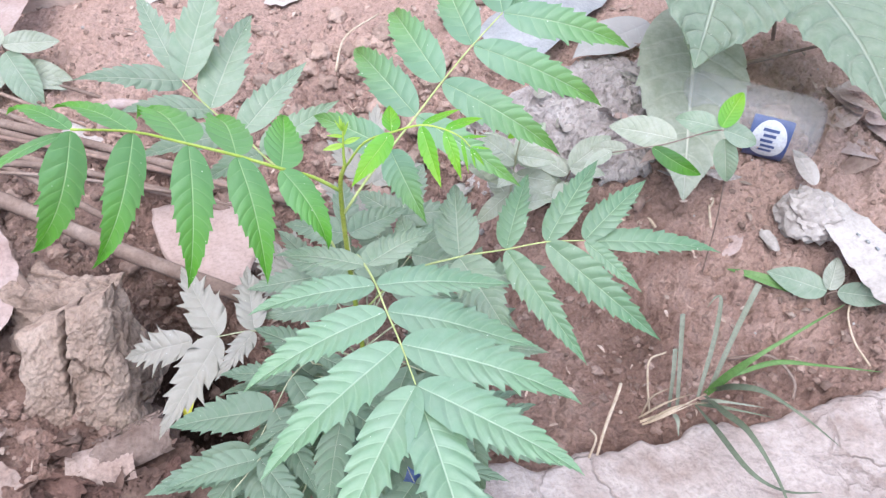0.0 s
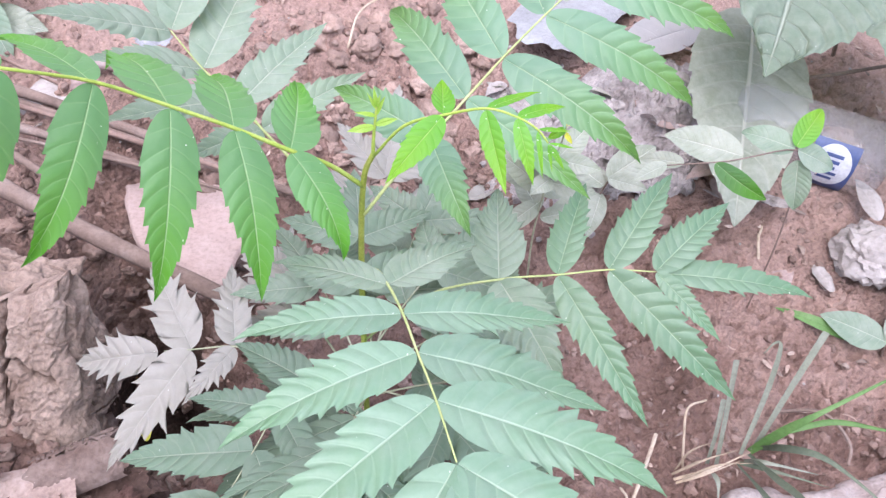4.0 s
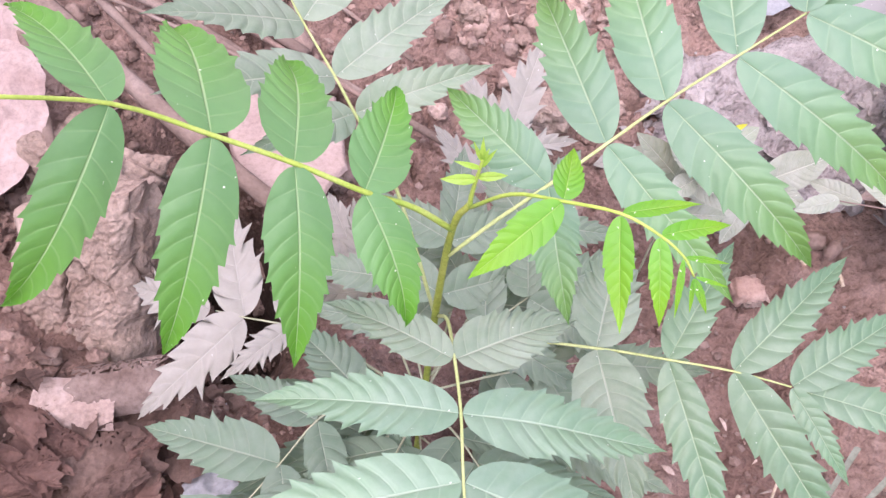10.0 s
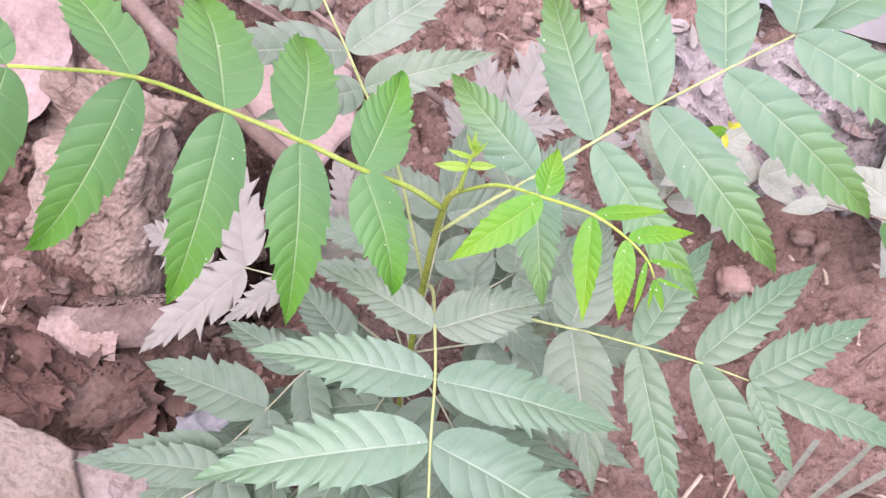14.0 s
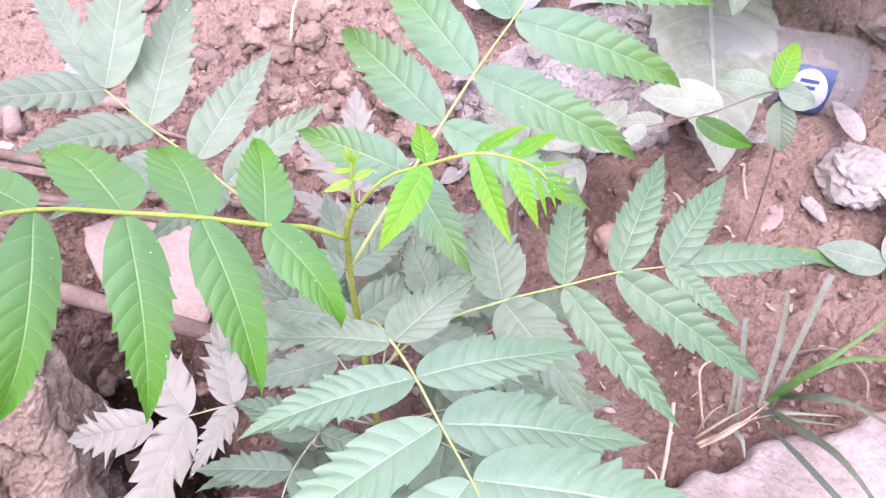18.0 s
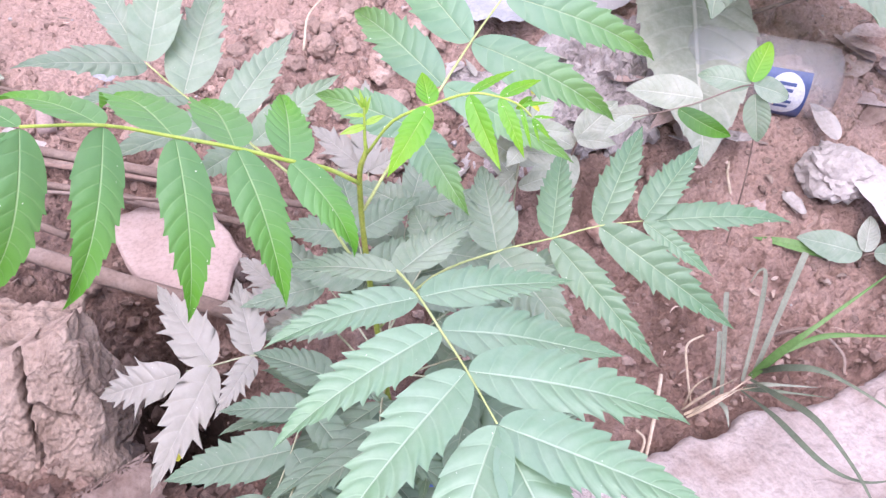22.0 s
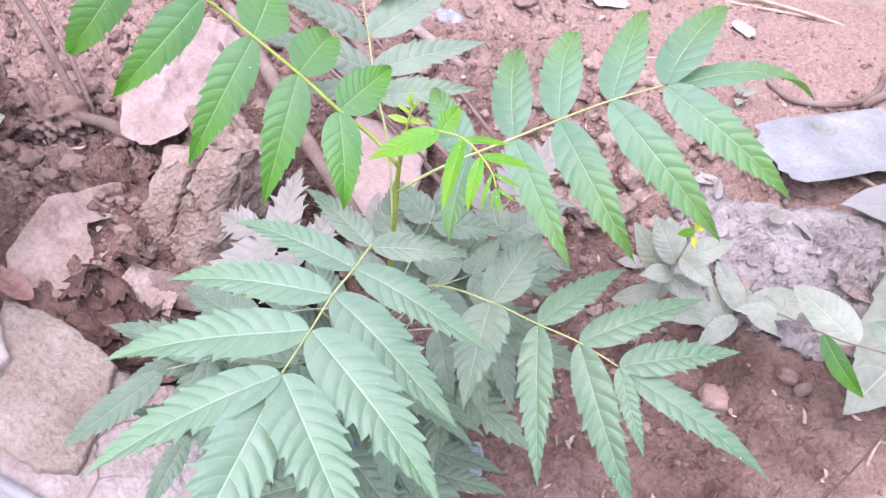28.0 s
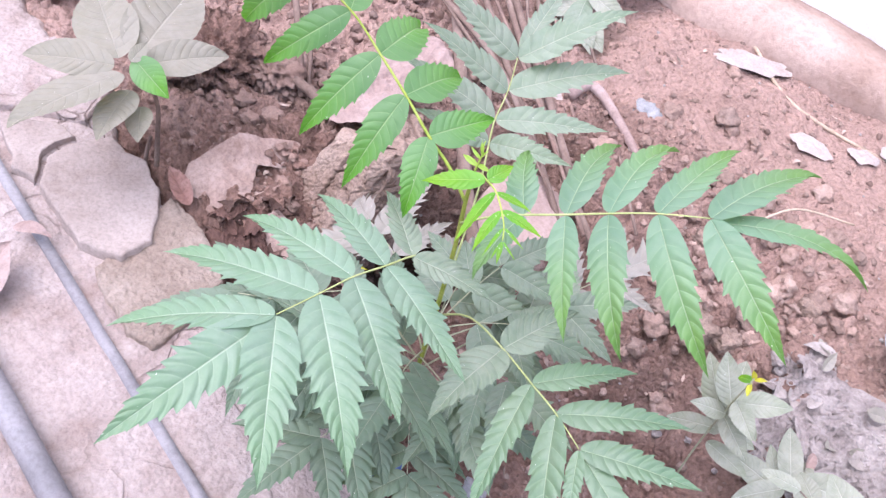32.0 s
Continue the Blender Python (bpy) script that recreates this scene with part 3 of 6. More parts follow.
def clay_slab(low_a, low_b, top_a, top_b, depth, seed, crack=None, nu=170, nv=200):
    """A block of dried clay with a sloping face between four corners: crumbly relief, ragged rims, sides that run back, a jagged crack."""
    la, lb, ta, tb = Vector(low_a), Vector(low_b), Vector(top_a), Vector(top_b)
    normal = (lb - la).cross(ta - la).normalized()
    back = Vector((-normal.x, -normal.y, 0)).normalized() * 0.75 + Vector((0, 0, -0.6))
    off = Vector((seed * 3.7, seed * 1.9, seed * 2.3))
    verts, faces = [], []
    for j in range(nv + 1):
        for i in range(nu + 1):
            u, v = -0.25 + 1.5 * i / nu, -0.1 + 1.4 * j / nv
            cu, cv = min(max(u, 0), 1), min(max(v, 0), 1)
            p = (la.lerp(lb, cu)).lerp(ta.lerp(tb, cu), cv)
            over = max(abs(u - cu) / 0.25, abs(v - cv) / 0.3)
            out = (lb - la) * 0.1 * (u - cu) + (ta - la) * 0.1 * (v - cv)
            p = p + out + back * depth * over
            rim = min(cu, 1 - cu, 1 - cv)
            w = p * 1.0
            warp = Vector((noise.noise(w * 90 + off), noise.noise(w * 90 - off), noise.noise(w * 80))) * 0.006
            n = 0.006 * noise.fractal(w * 17 + off, 0.9, 2.0, 4) + 0.001 * noise.noise(w * 150 + off)
            near, seeds = noise.voronoi((w + warp) * 42 + off)
            plates = min(1.0, max(0.0, 0.75 + 2.5 * noise.noise(w * 13 - off)))
            n += plates * (0.0016 * noise.noise(seeds[0] * 3.1) - 0.0024 * math.exp(-((near[1] - near[0]) / 0.05) ** 2))
            near, seeds = noise.voronoi((w + warp) * 105 - off)
            n += 0.0011 * noise.noise(seeds[0] * 2.3) * (1.3 - 0.6 * plates) - 0.0007 * math.exp(-((near[1] - near[0]) / 0.1) ** 2)
            n += 0.0016 * (0.45 - noise.voronoi(w * 230 + off)[0][0]) + 0.0011 * noise.noise(w * 480 + off)
            p = p + (lb - la).normalized() * 0.009 * noise.noise(w * 45 + off * 2) * (1 - min(1, rim * 4)) + (ta - la).normalized() * 0.008 * noise.noise(w * 50 - off) * (1 - min(1, rim * 4))
            if crack is not None and cv > crack[1] - 0.1:
                line = crack[0] + 0.07 * noise.noise(Vector((3, v * 5, seed))) + 0.04 * noise.noise(Vector((9, v * 19, seed)))
                wide = 0.014 + 0.04 * max(0.0, v - 0.7)
                n -= 0.024 * min(1.0, max(0.0, (v - crack[1] + 0.1) / 0.25)) * math.exp(-((u - line) / wide) ** 2)
                branch = 0.74 - 0.55 * (u - line) + 0.03 * noise.noise(Vector((u * 9, 4, seed)))
                if 0 < u - line < 0.36:
                    n -= 0.01 * math.exp(-((v - branch) / 0.014) ** 2)
            n -= 0.012 * max(0.0, 1 - rim * 7) ** 2
            verts.append(p + normal * n)
    m = nu + 1
    for j in range(nv):
        for i in range(nu):
            a = j * m + i
            faces.append((a, a + 1, a + m + 1, a + m))
    return verts, faces


def lump(name, centre, size, seed, material, label, category, turn=(0, 0, 0), group="", **kw):
    v, f = lump_data((0, 0, 0), size, seed, **kw)
    ob = hull(name, name, v, f, material)
    ob.matrix_world = pose(*centre, *turn)
    return tagged(ob, label, category, group)


# ---- cement edge of the path ----
def slab_edge(x):
    return 0.375 + 0.22 * x + 0.024 * float(ease(0.04, 0.16, x)) + 0.026 * noise.noise(Vector((x * 7, 5.3, 0))) + 0.022 * noise.noise(Vector((x * 19, 3.3, 0))) + 0.008 * noise.noise(Vector((x * 70, 1.3, 0)))


def slab_top(x, y):
    return -0.012 - 0.055 * ease(-0.1, 0.3, x) + 0.004 * (lattice(x, y, 9, 4.0) - 0.5) + 0.0035 * (lattice(x, y, 45, 2.0) - 0.5) + 0.0015 * (lattice(x, y, 160, 5.0) - 0.5)


def build_slab():
    xs = list(np.arange(-4.0, -1.2, 0.05)) + list(np.arange(-1.2, 0.9, 0.006)) + list(np.arange(0.9, 4.0, 0.05))
    rows_n = 46
    verts, faces = [], []
    for x in xs:
        e = slab_edge(x)
        for k in range(rows_n):
            s = k / (rows_n - 1)
            y = e - 0.9 * s ** 1.6
            z = float(slab_top(np.array(x), np.array(y))) - 0.02 * max(0.0, 1 - (e - y) / 0.012) ** 2
            verts.append((x, y, z))
        for dz in (0.035, 0.14):
            verts.append((x, e + 0.012 * noise.noise(Vector((x * 30, dz * 50, 2))) + 0.006, verts[-rows_n if dz < 0.1 else -rows_n - 1][2] - dz))
    n = rows_n + 2
    for i in range(len(xs) - 1):
        a, b = i * n, (i + 1) * n
        for k in range(rows_n - 1):
            faces.append((a + k, a + k + 1, b + k + 1, b + k))
        faces.append((a, b, b + rows_n, a + rows_n))
        faces.append((a + rows_n, b + rows_n, b + rows_n + 1, a + rows_n + 1))
    ob = hull("pavement", "pavement", verts, faces, CEMENT)
    return tagged(ob, "worn pinkish-grey cement path with a broken edge", "pavement", kind="structure")


pavement = build_slab()

# ---- sapling ----
ROOT = (-0.064, 0.425, -0.075)
sapling = empty("sapling", ROOT)
tagged(sapling, "young tree sapling with toothed pinnate green leaves in soil", "sapling")
o = Vector(ROOT)


def own_tube(name, pts, r0, r1, material, label="", **kw):
    v, f = tube_data(pts, r0, r1, **kw)
    return hull(name, name, [q - o for q in v], f, material, sapling, label)


own_tube("stem", [ROOT, (-0.066, 0.422, 0.06), (-0.0675, 0.416, 0.2), (-0.065, 0.4065, 0.274), (-0.0595, 0.401, 0.298)], 0.0023, 0.0012, STEM, sides=10, knots=0.06)
own_tube("shoot", [(-0.0595, 0.401, 0.297), (-0.0592, 0.4, 0.308), (-0.0578, 0.4, 0.326)], 0.0011, 0.0005, STALK, "thin yellow-green tip of the stem", sides=8)

# large leaf reaching to one side with hanging leaflets
compound_leaf(sapling, ROOT, [(-0.065, 0.4065, 0.273), (-0.079, 0.396, 0.293)], [
    ((-0.094, 0.383, 0.310), (-0.070, 0.364, 0.262), (-0.102, 0.437, 0.309)),
    ((-0.114, 0.371, 0.329), (-0.102, 0.333, 0.265), (-0.145, 0.433, 0.312)),
    ((-0.134, 0.358, 0.347), (-0.141, 0.316, 0.280), (-0.183, 0.414, 0.325)),
    ((-0.154, 0.343, 0.366), (-0.179, 0.300, 0.311), (-0.206, 0.370, 0.362)),
    ((-0.170, 0.316, 0.387), (-0.202, 0.294, 0.329), (-0.206, 0.330, 0.385)),
], LEAF_FRESH, STALK, 0.0013, (0.29, 0.36), 0.14, terminal=(-0.216, 0.290, 0.362), teeth=11, depth=0.24, point=1.15, widest=0.3, quilt=0.035, full=0.2,
    wide={(0, 0): 1.3, (0, 1): 1.3, (1, 0): 1.08})
# leaf reaching back over the rubbish
compound_leaf(sapling, ROOT, [(-0.065, 0.409, 0.252), (-0.05, 0.419, 0.271)], [
    ((-0.034, 0.431, 0.287), (-0.010, 0.388, 0.260), (-0.087, 0.465, 0.290)),
    ((-0.017, 0.448, 0.301), (0.051, 0.421, 0.262), (-0.063, 0.523, 0.308)),
    ((0.000, 0.464, 0.316), (0.078, 0.443, 0.271), (-0.035, 0.547, 0.323)),
    ((0.020, 0.480, 0.333), (0.109, 0.483, 0.282), (-0.003, 0.561, 0.349)),
    ((0.040, 0.500, 0.345), (0.129, 0.507, 0.313), (0.038, 0.592, 0.355)),
], LEAF_OPEN, STALK_PALE, 0.001, (0.25, 0.29), 0.13, terminal=(0.108, 0.588, 0.330), teeth=11, depth=0.3, point=1.25, widest=0.3, quilt=0.07, wide={(0, 0): 1.6, (0, 1): 1.15})
# leaf reaching out over the path
compound_leaf(sapling, ROOT, [(-0.066, 0.417, 0.19), (-0.058, 0.392, 0.23)], [
    ((-0.049, 0.366, 0.247), (-0.105, 0.369, 0.253), (-0.005, 0.407, 0.239)),
    ((-0.040, 0.341, 0.255), (-0.114, 0.322, 0.250), (0.042, 0.365, 0.228)),
    ((-0.032, 0.314, 0.262), (-0.108, 0.269, 0.247), (0.056, 0.314, 0.228)),
    ((-0.023, 0.288, 0.265), (-0.091, 0.215, 0.248), (0.076, 0.273, 0.228)),
    ((-0.014, 0.259, 0.267), (-0.053, 0.174, 0.236), (0.070, 0.223, 0.236)),
], LEAF_MATURE, STALK_PALE, 0.0009, 0.33, 0.06, terminal=(0.018, 0.154, 0.234), first=LEAF_DUSTY, teeth=12, depth=0.36, point=1.2, widest=0.3, quilt=0.068, wide={(0, 0): 1.4, (0, 1): 1.4})
# low leaf over the bare soil
compound_leaf(sapling, ROOT, [(-0.066, 0.419, 0.14), (-0.03, 0.418, 0.185)], [
    ((0.010, 0.420, 0.200), (0.044, 0.345, 0.196), (0.008, 0.481, 0.216)),
    ((0.043, 0.424, 0.203), (0.098, 0.360, 0.152), (0.064, 0.498, 0.212)),
    ((0.071, 0.424, 0.210), (0.154, 0.385, 0.148), (0.116, 0.500, 0.224)),
    ((0.098, 0.426, 0.209), (0.139, 0.403, 0.179), (0.152, 0.488, 0.213)),
], LEAF_LOW, STALK_PALE, 0.0009, (0.22, 0.27), 0.07, terminal=(0.203, 0.441, 0.180), first=LEAF_DUSTY, teeth=11, depth=0.34, point=1.25, widest=0.3, wide={(0, 0): 1.7, (0, 1): 1.7})
# dusty leaf at the back
compound_leaf(sapling, ROOT, [(-0.067, 0.42, 0.18), (-0.10, 0.445, 0.24)], [
    ((-0.127, 0.462, 0.262), (-0.155, 0.405, 0.28), (-0.073, 0.498, 0.281)),
    ((-0.140, 0.471, 0.272), (-0.190, 0.405, 0.300), (-0.103, 0.553, 0.279)),
    ((-0.166, 0.496, 0.276), (-0.201, 0.425, 0.320), (-0.150, 0.600, 0.294)),
    ((-0.186, 0.511, 0.290), (-0.236, 0.455, 0.325), (-0.162, 0.590, 0.345)),
], LEAF_DUSTY, STALK_PALE, 0.001, 0.28, 0.05, terminal=(-0.225, 0.57, 0.33), teeth=10, depth=0.34, point=1.3)
# youngest leaf, bright and hanging
compound_leaf(sapling, ROOT, [(-0.0595, 0.401, 0.296), (-0.045, 0.391, 0.322)], [
    ((-0.028, 0.384, 0.334), (-0.050, 0.355, 0.318), (-0.030, 0.402, 0.340)),
    ((-0.011, 0.378, 0.343), (0.000, 0.352, 0.319), (0.012, 0.388, 0.346)),
    ((0.002, 0.375, 0.342), (0.011, 0.357, 0.321), (0.024, 0.391, 0.338)),
    ((0.011, 0.373, 0.338), (0.015, 0.362, 0.321), (0.026, 0.379, 0.334)),
    ((0.016, 0.371, 0.333), (0.019, 0.365, 0.322), (0.028, 0.374, 0.329)),
], LEAF_YOUNG, STALK, 0.0008, 0.25, 0.05, terminal=(0.024, 0.366, 0.323), quilt=0.05, teeth=9, depth=0.16, point=1.3, widest=0.36, full=0.4,
    facing={(0, 0): (0.05, -0.62, 0.78), (0, 1): (0.3, -0.75, 0.55)}, slim=(3, 0.5), wide={(0, 0): 1.35, (0, 1): 2.2})
# narrow leaves of the shoot tip
for low, (dx, dy, dz), w in ((0.317, (-0.0125, -0.004, -0.001), 0.3), (0.318, (0.01, 0.003, 0.002), 0.32), (0.323, (-0.0095, -0.003, 0.003), 0.2), (0.3235, (0.004, 0.001, 0.01), 0.18),
                             (0.327, (-0.0015, 0.0, 0.011), 0.2), (0.3265, (-0.0045, 0.0, 0.0085), 0.18), (0.327, (0.0015, -0.001, 0.008), 0.2)):
    b0 = (-0.0592 + (low - 0.308) * 0.08, 0.4, low - 0.003)
    blade("shoot_leaf", b0, (b0[0] + dx, b0[1] + dy, b0[2] + dz), (0, -0.7, 0.7), w, LEAF_SHOOT, sapling, ROOT, teeth=4, widest=0.4, depth=0.05)


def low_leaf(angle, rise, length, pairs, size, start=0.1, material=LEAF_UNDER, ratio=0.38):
    """A lower leaf of the sapling, dusty, spreading from the stem."""
    d = Vector((math.cos(radians(angle)), math.sin(radians(angle)), 0))
    s = Vector((-d.y, d.x, 0))
    p0 = Vector((-0.066, 0.42, start))
    nodes = []
    for k in range(pairs):
        q = p0 + d * length * (0.4 + 0.6 * k / pairs) + Vector((0, 0, rise * (0.5 + 0.5 * k / pairs)))
        ln = size * (0.75 + 0.25 * math.sin(math.pi * (k + 0.6) / pairs))
        nodes.append((q, q + (d * 0.55 + s * 0.8) * ln + Vector((0, 0, -0.012)), q + (d * 0.55 - s * 0.8) * ln + Vector((0, 0, -0.012))))
    compound_leaf(sapling, ROOT, [p0], nodes, material, STALK_DULL, 0.0008, ratio, 0.05, terminal=nodes[-1][0] + d * size, face=Vector((0, -0.1, 1)), teeth=9, depth=0.36, point=1.25)


low_leaf(75, 0.06, 0.13, 3, 0.075, 0.1, LEAF_DUSTY)
low_leaf(128, 0.05, 0.08, 2, 0.07, 0.1, LEAF_DUSTY)
low_leaf(15, 0.06, 0.1, 3, 0.07, 0.1, LEAF_DUSTY)
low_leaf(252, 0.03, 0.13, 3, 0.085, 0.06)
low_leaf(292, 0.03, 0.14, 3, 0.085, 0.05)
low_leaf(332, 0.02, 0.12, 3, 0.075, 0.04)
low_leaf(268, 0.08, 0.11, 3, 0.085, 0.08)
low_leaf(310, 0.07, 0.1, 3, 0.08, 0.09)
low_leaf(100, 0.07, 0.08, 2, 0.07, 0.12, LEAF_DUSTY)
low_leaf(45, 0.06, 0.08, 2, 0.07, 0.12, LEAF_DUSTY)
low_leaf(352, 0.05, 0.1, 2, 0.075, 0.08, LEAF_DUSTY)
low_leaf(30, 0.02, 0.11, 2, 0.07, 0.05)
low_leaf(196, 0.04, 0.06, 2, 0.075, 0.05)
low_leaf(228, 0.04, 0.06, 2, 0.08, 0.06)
# lower leaf with pale grey leaflets, beside the clod
compound_leaf(sapling, ROOT, [(-0.066, 0.423, 0.08), (-0.12, 0.425, 0.11)], [
    ((-0.150, 0.424, 0.118), (-0.166, 0.490, 0.125), (-0.176, 0.385, 0.105)),
    ((-0.178, 0.423, 0.113), (-0.226, 0.500, 0.115), (-0.226, 0.366, 0.055)),
    ((-0.197, 0.424, 0.108), None, None),
], LEAF_GREY, STALK_DULL, 0.0009, 0.33, 0.04, terminal=(-0.280, 0.452, 0.05), teeth=8, depth=0.8, point=1.3, full=0.35)
compound_leaf(sapling, ROOT, [(-0.066, 0.424, 0.07), (-0.1, 0.455, 0.1)], [
    ((-0.118, 0.47, 0.108), (-0.15, 0.525, 0.12), (-0.165, 0.455, 0.09)),
    ((-0.13, 0.485, 0.105), (-0.135, 0.55, 0.11), (-0.19, 0.505, 0.08)),
], LEAF_GREY, STALK_DULL, 0.0009, 0.34, 0.04, terminal=(-0.175, 0.545, 0.09), teeth=8, depth=0.75, point=1.3, full=0.35)
# ash-grey leaf standing up behind the stem
compound_leaf(sapling, ROOT, [(-0.066, 0.424, 0.06), (-0.07, 0.52, 0.1)], [
    ((-0.07, 0.565, 0.115), (-0.12, 0.60, 0.125), (-0.02, 0.59, 0.115)),
    ((-0.069, 0.595, 0.125), (-0.115, 0.65, 0.135), (-0.022, 0.625, 0.125)),
], LEAF_GREY, STALK_DULL, 0.0009, 0.36, 0.03, terminal=(-0.066, 0.678, 0.157), teeth=7, depth=0.75, full=0.35)
# lower leaf in front, dusty, with understory shade in its colour
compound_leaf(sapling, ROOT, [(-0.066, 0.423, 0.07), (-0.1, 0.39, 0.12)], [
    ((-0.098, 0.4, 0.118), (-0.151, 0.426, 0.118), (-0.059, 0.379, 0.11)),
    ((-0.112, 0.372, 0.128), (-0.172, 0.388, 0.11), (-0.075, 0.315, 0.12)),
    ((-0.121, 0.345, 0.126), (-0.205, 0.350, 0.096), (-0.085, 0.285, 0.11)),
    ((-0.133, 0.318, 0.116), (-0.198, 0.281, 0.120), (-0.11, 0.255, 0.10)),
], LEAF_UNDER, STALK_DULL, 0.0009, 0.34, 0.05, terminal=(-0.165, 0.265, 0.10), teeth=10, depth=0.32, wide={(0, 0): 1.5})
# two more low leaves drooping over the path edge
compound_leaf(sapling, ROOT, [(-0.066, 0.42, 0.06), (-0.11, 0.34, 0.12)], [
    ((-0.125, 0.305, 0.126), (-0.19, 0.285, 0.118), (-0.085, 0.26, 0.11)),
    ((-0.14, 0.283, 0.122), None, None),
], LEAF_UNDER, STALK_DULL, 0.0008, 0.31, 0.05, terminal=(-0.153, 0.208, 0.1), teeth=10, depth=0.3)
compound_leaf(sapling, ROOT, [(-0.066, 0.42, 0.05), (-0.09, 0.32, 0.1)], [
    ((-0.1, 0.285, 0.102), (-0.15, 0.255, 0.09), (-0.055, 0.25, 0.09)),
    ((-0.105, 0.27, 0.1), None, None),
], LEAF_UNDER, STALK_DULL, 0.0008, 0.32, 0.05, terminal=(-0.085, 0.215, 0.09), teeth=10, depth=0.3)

# ---- clods and stones ----
at = (-0.33, 0.47, -0.06)
clod = tagged(empty("soil_clod", at), "big cracked block of dry tan clay", "clod")
v, f = clay_slab((-0.39, 0.398, -0.065), (-0.283, 0.417, -0.06), (-0.378, 0.468, 0.058), (-0.298, 0.487, 0.092), 0.05, 3, (0.5, 0.42))
hull("block", "clay_block", [q - Vector(at) for q in v], f, CLOD, clod)
v, f = clay_slab((-0.29, 0.462, -0.05), (-0.285, 0.54, -0.06), (-0.297, 0.492, 0.075), (-0.302, 0.53, 0.045), 0.03, 5, None, 90, 90)
hull("side_lump", "clay_side", [q - Vector(at) for q in v], f, CLOD, clod)
v, f = block_data((0.045, 0.03, 0.04), 11, None, 6)
back_clod = hull("soil_clod", "soil_clod", v, f, CLOD)
back_clod.matrix_world = pose(-0.375, 0.545, -0.004, -20, 0, -8)
tagged(back_clod, "crumbly brown clay clod behind the big block", "clod")
lump("soil_clod", (-0.43, 0.45, -0.02), (0.04, 0.035, 0.026), 13, SOIL, "rough brown clod beside the bleached leaf", "clod", detail=5, rough=0.6)
lump("soil_clod", (-0.56, 0.46, -0.01), (0.04, 0.035, 0.025), 15, CRUMB, "rough brown clod on loose soil", "clod", detail=5, rough=0.6)
lump("soil_clod", (-0.6, 0.4, -0.01), (0.06, 0.05, 0.04), 17, SOIL, "dark crumbly clod near the dusty plant", "clod", detail=5, rough=0.6)
for k, (x, y, r) in enumerate(((-0.056, 0.775, 0.022), (-0.092, 0.768, 0.018), (-0.028, 0.8, 0.015), (0.16, 0.675, 0.011), (-0.15, 0.86, 0.016), (-0.02, 0.9, 0.012))):
    lump("stone", (x, y, zat(x, y) + r * 0.35), (r, r * 0.8, r * 0.7), 30 + k, CLOD, "small reddish stone lying on the soil", "stone", (0, 0, 40 * k), group="small stones", detail=4, rough=0.35, square=0.7)


def scatter(name, n, box, size, material, label, seed, sub=1, rough=0.35, keep=None):
    """Loose crumbs joined in one mesh."""
    rnd = random.Random(seed)
    base = [lump_data((0, 0, 0), (1, 1, 0.75), seed + k, detail=sub, rough=rough) for k in range(6)]
    verts, faces = [], []
    for _ in range(n):
        x, y = rnd.uniform(box[0], box[1]), rnd.uniform(box[2], box[3])
        if keep and rnd.random() > keep(x, y):
            continue
        r = size[0] * (size[1] / size[0]) ** (rnd.random() ** 2.2)
        v, f = rnd.choice(base)
        m = Matrix.Translation((x, y, zat(x, y) + r * 0.3)) @ pose(0, 0, 0, rnd.uniform(-30, 30), rnd.uniform(-30, 30), rnd.uniform(0, 360)) @ Matrix.Scale(r, 4)
        o_ = len(verts)
        verts += [m @ q for q in v]
        faces += [tuple(i + o_ for i in g) for g in f]
    ob = hull(name, name, verts, faces, material, smooth=sub > 1)
    return tagged(ob, label, "crumbs", kind="stuff")


def crumb_share(x, y):
    k = float(ease(0.4, 0.75, lattice(np.array(x), np.array(y), 11, 3.1)))
    return (0.15 + 0.85 * max(k, 0.8 if x < -0.25 else 0.0)) * (1 - 0.75 * float(ease(0.8, 1.0, y))) if y > slab_edge(x) + 0.01 else 0.0


scatter("soil_crumbs", 10000, (-0.8, 0.6, 0.3, 1.25), (0.0014, 0.0052), CRUMB, "loose reddish crumbs of soil", 5, 1, 0.6, crumb_share)
scatter("clay_lumps", 300, (-0.75, -0.2, 0.4, 0.75), (0.004, 0.012), CRUMB, "loose brown lumps of dug clay", 9, 3, 0.6, crumb_share)
HEAP = earthy("pale_soil_lumps", (0.27, 0.185, 0.155), (0.36, 0.255, 0.217), (0.45, 0.34, 0.3), 30, 280, 0.97, 0.9, 0.003, 0.25, pitted=True)


def heap_share(x, y):
    return math.exp(-((x + 0.1) ** 2 / 0.03 + (y - 0.86) ** 2 / 0.014)) + 0.35 * math.exp(-((x + 0.24) ** 2 / 0.01 + (y - 1.0) ** 2 / 0.01))


scatter("heaped_lumps", 900, (-0.4, 0.14, 0.66, 1.1), (0.003, 0.014), HEAP, "crumbly pinkish lumps heaped behind the sapling", 19, 3, 0.5, heap_share)
scatter("pebbles", 120, (-0.6, 0.55, 0.45, 1.25), (0.0015, 0.0036), PAPER, "scattered pale grit on the soil", 12, 1, 0.2)


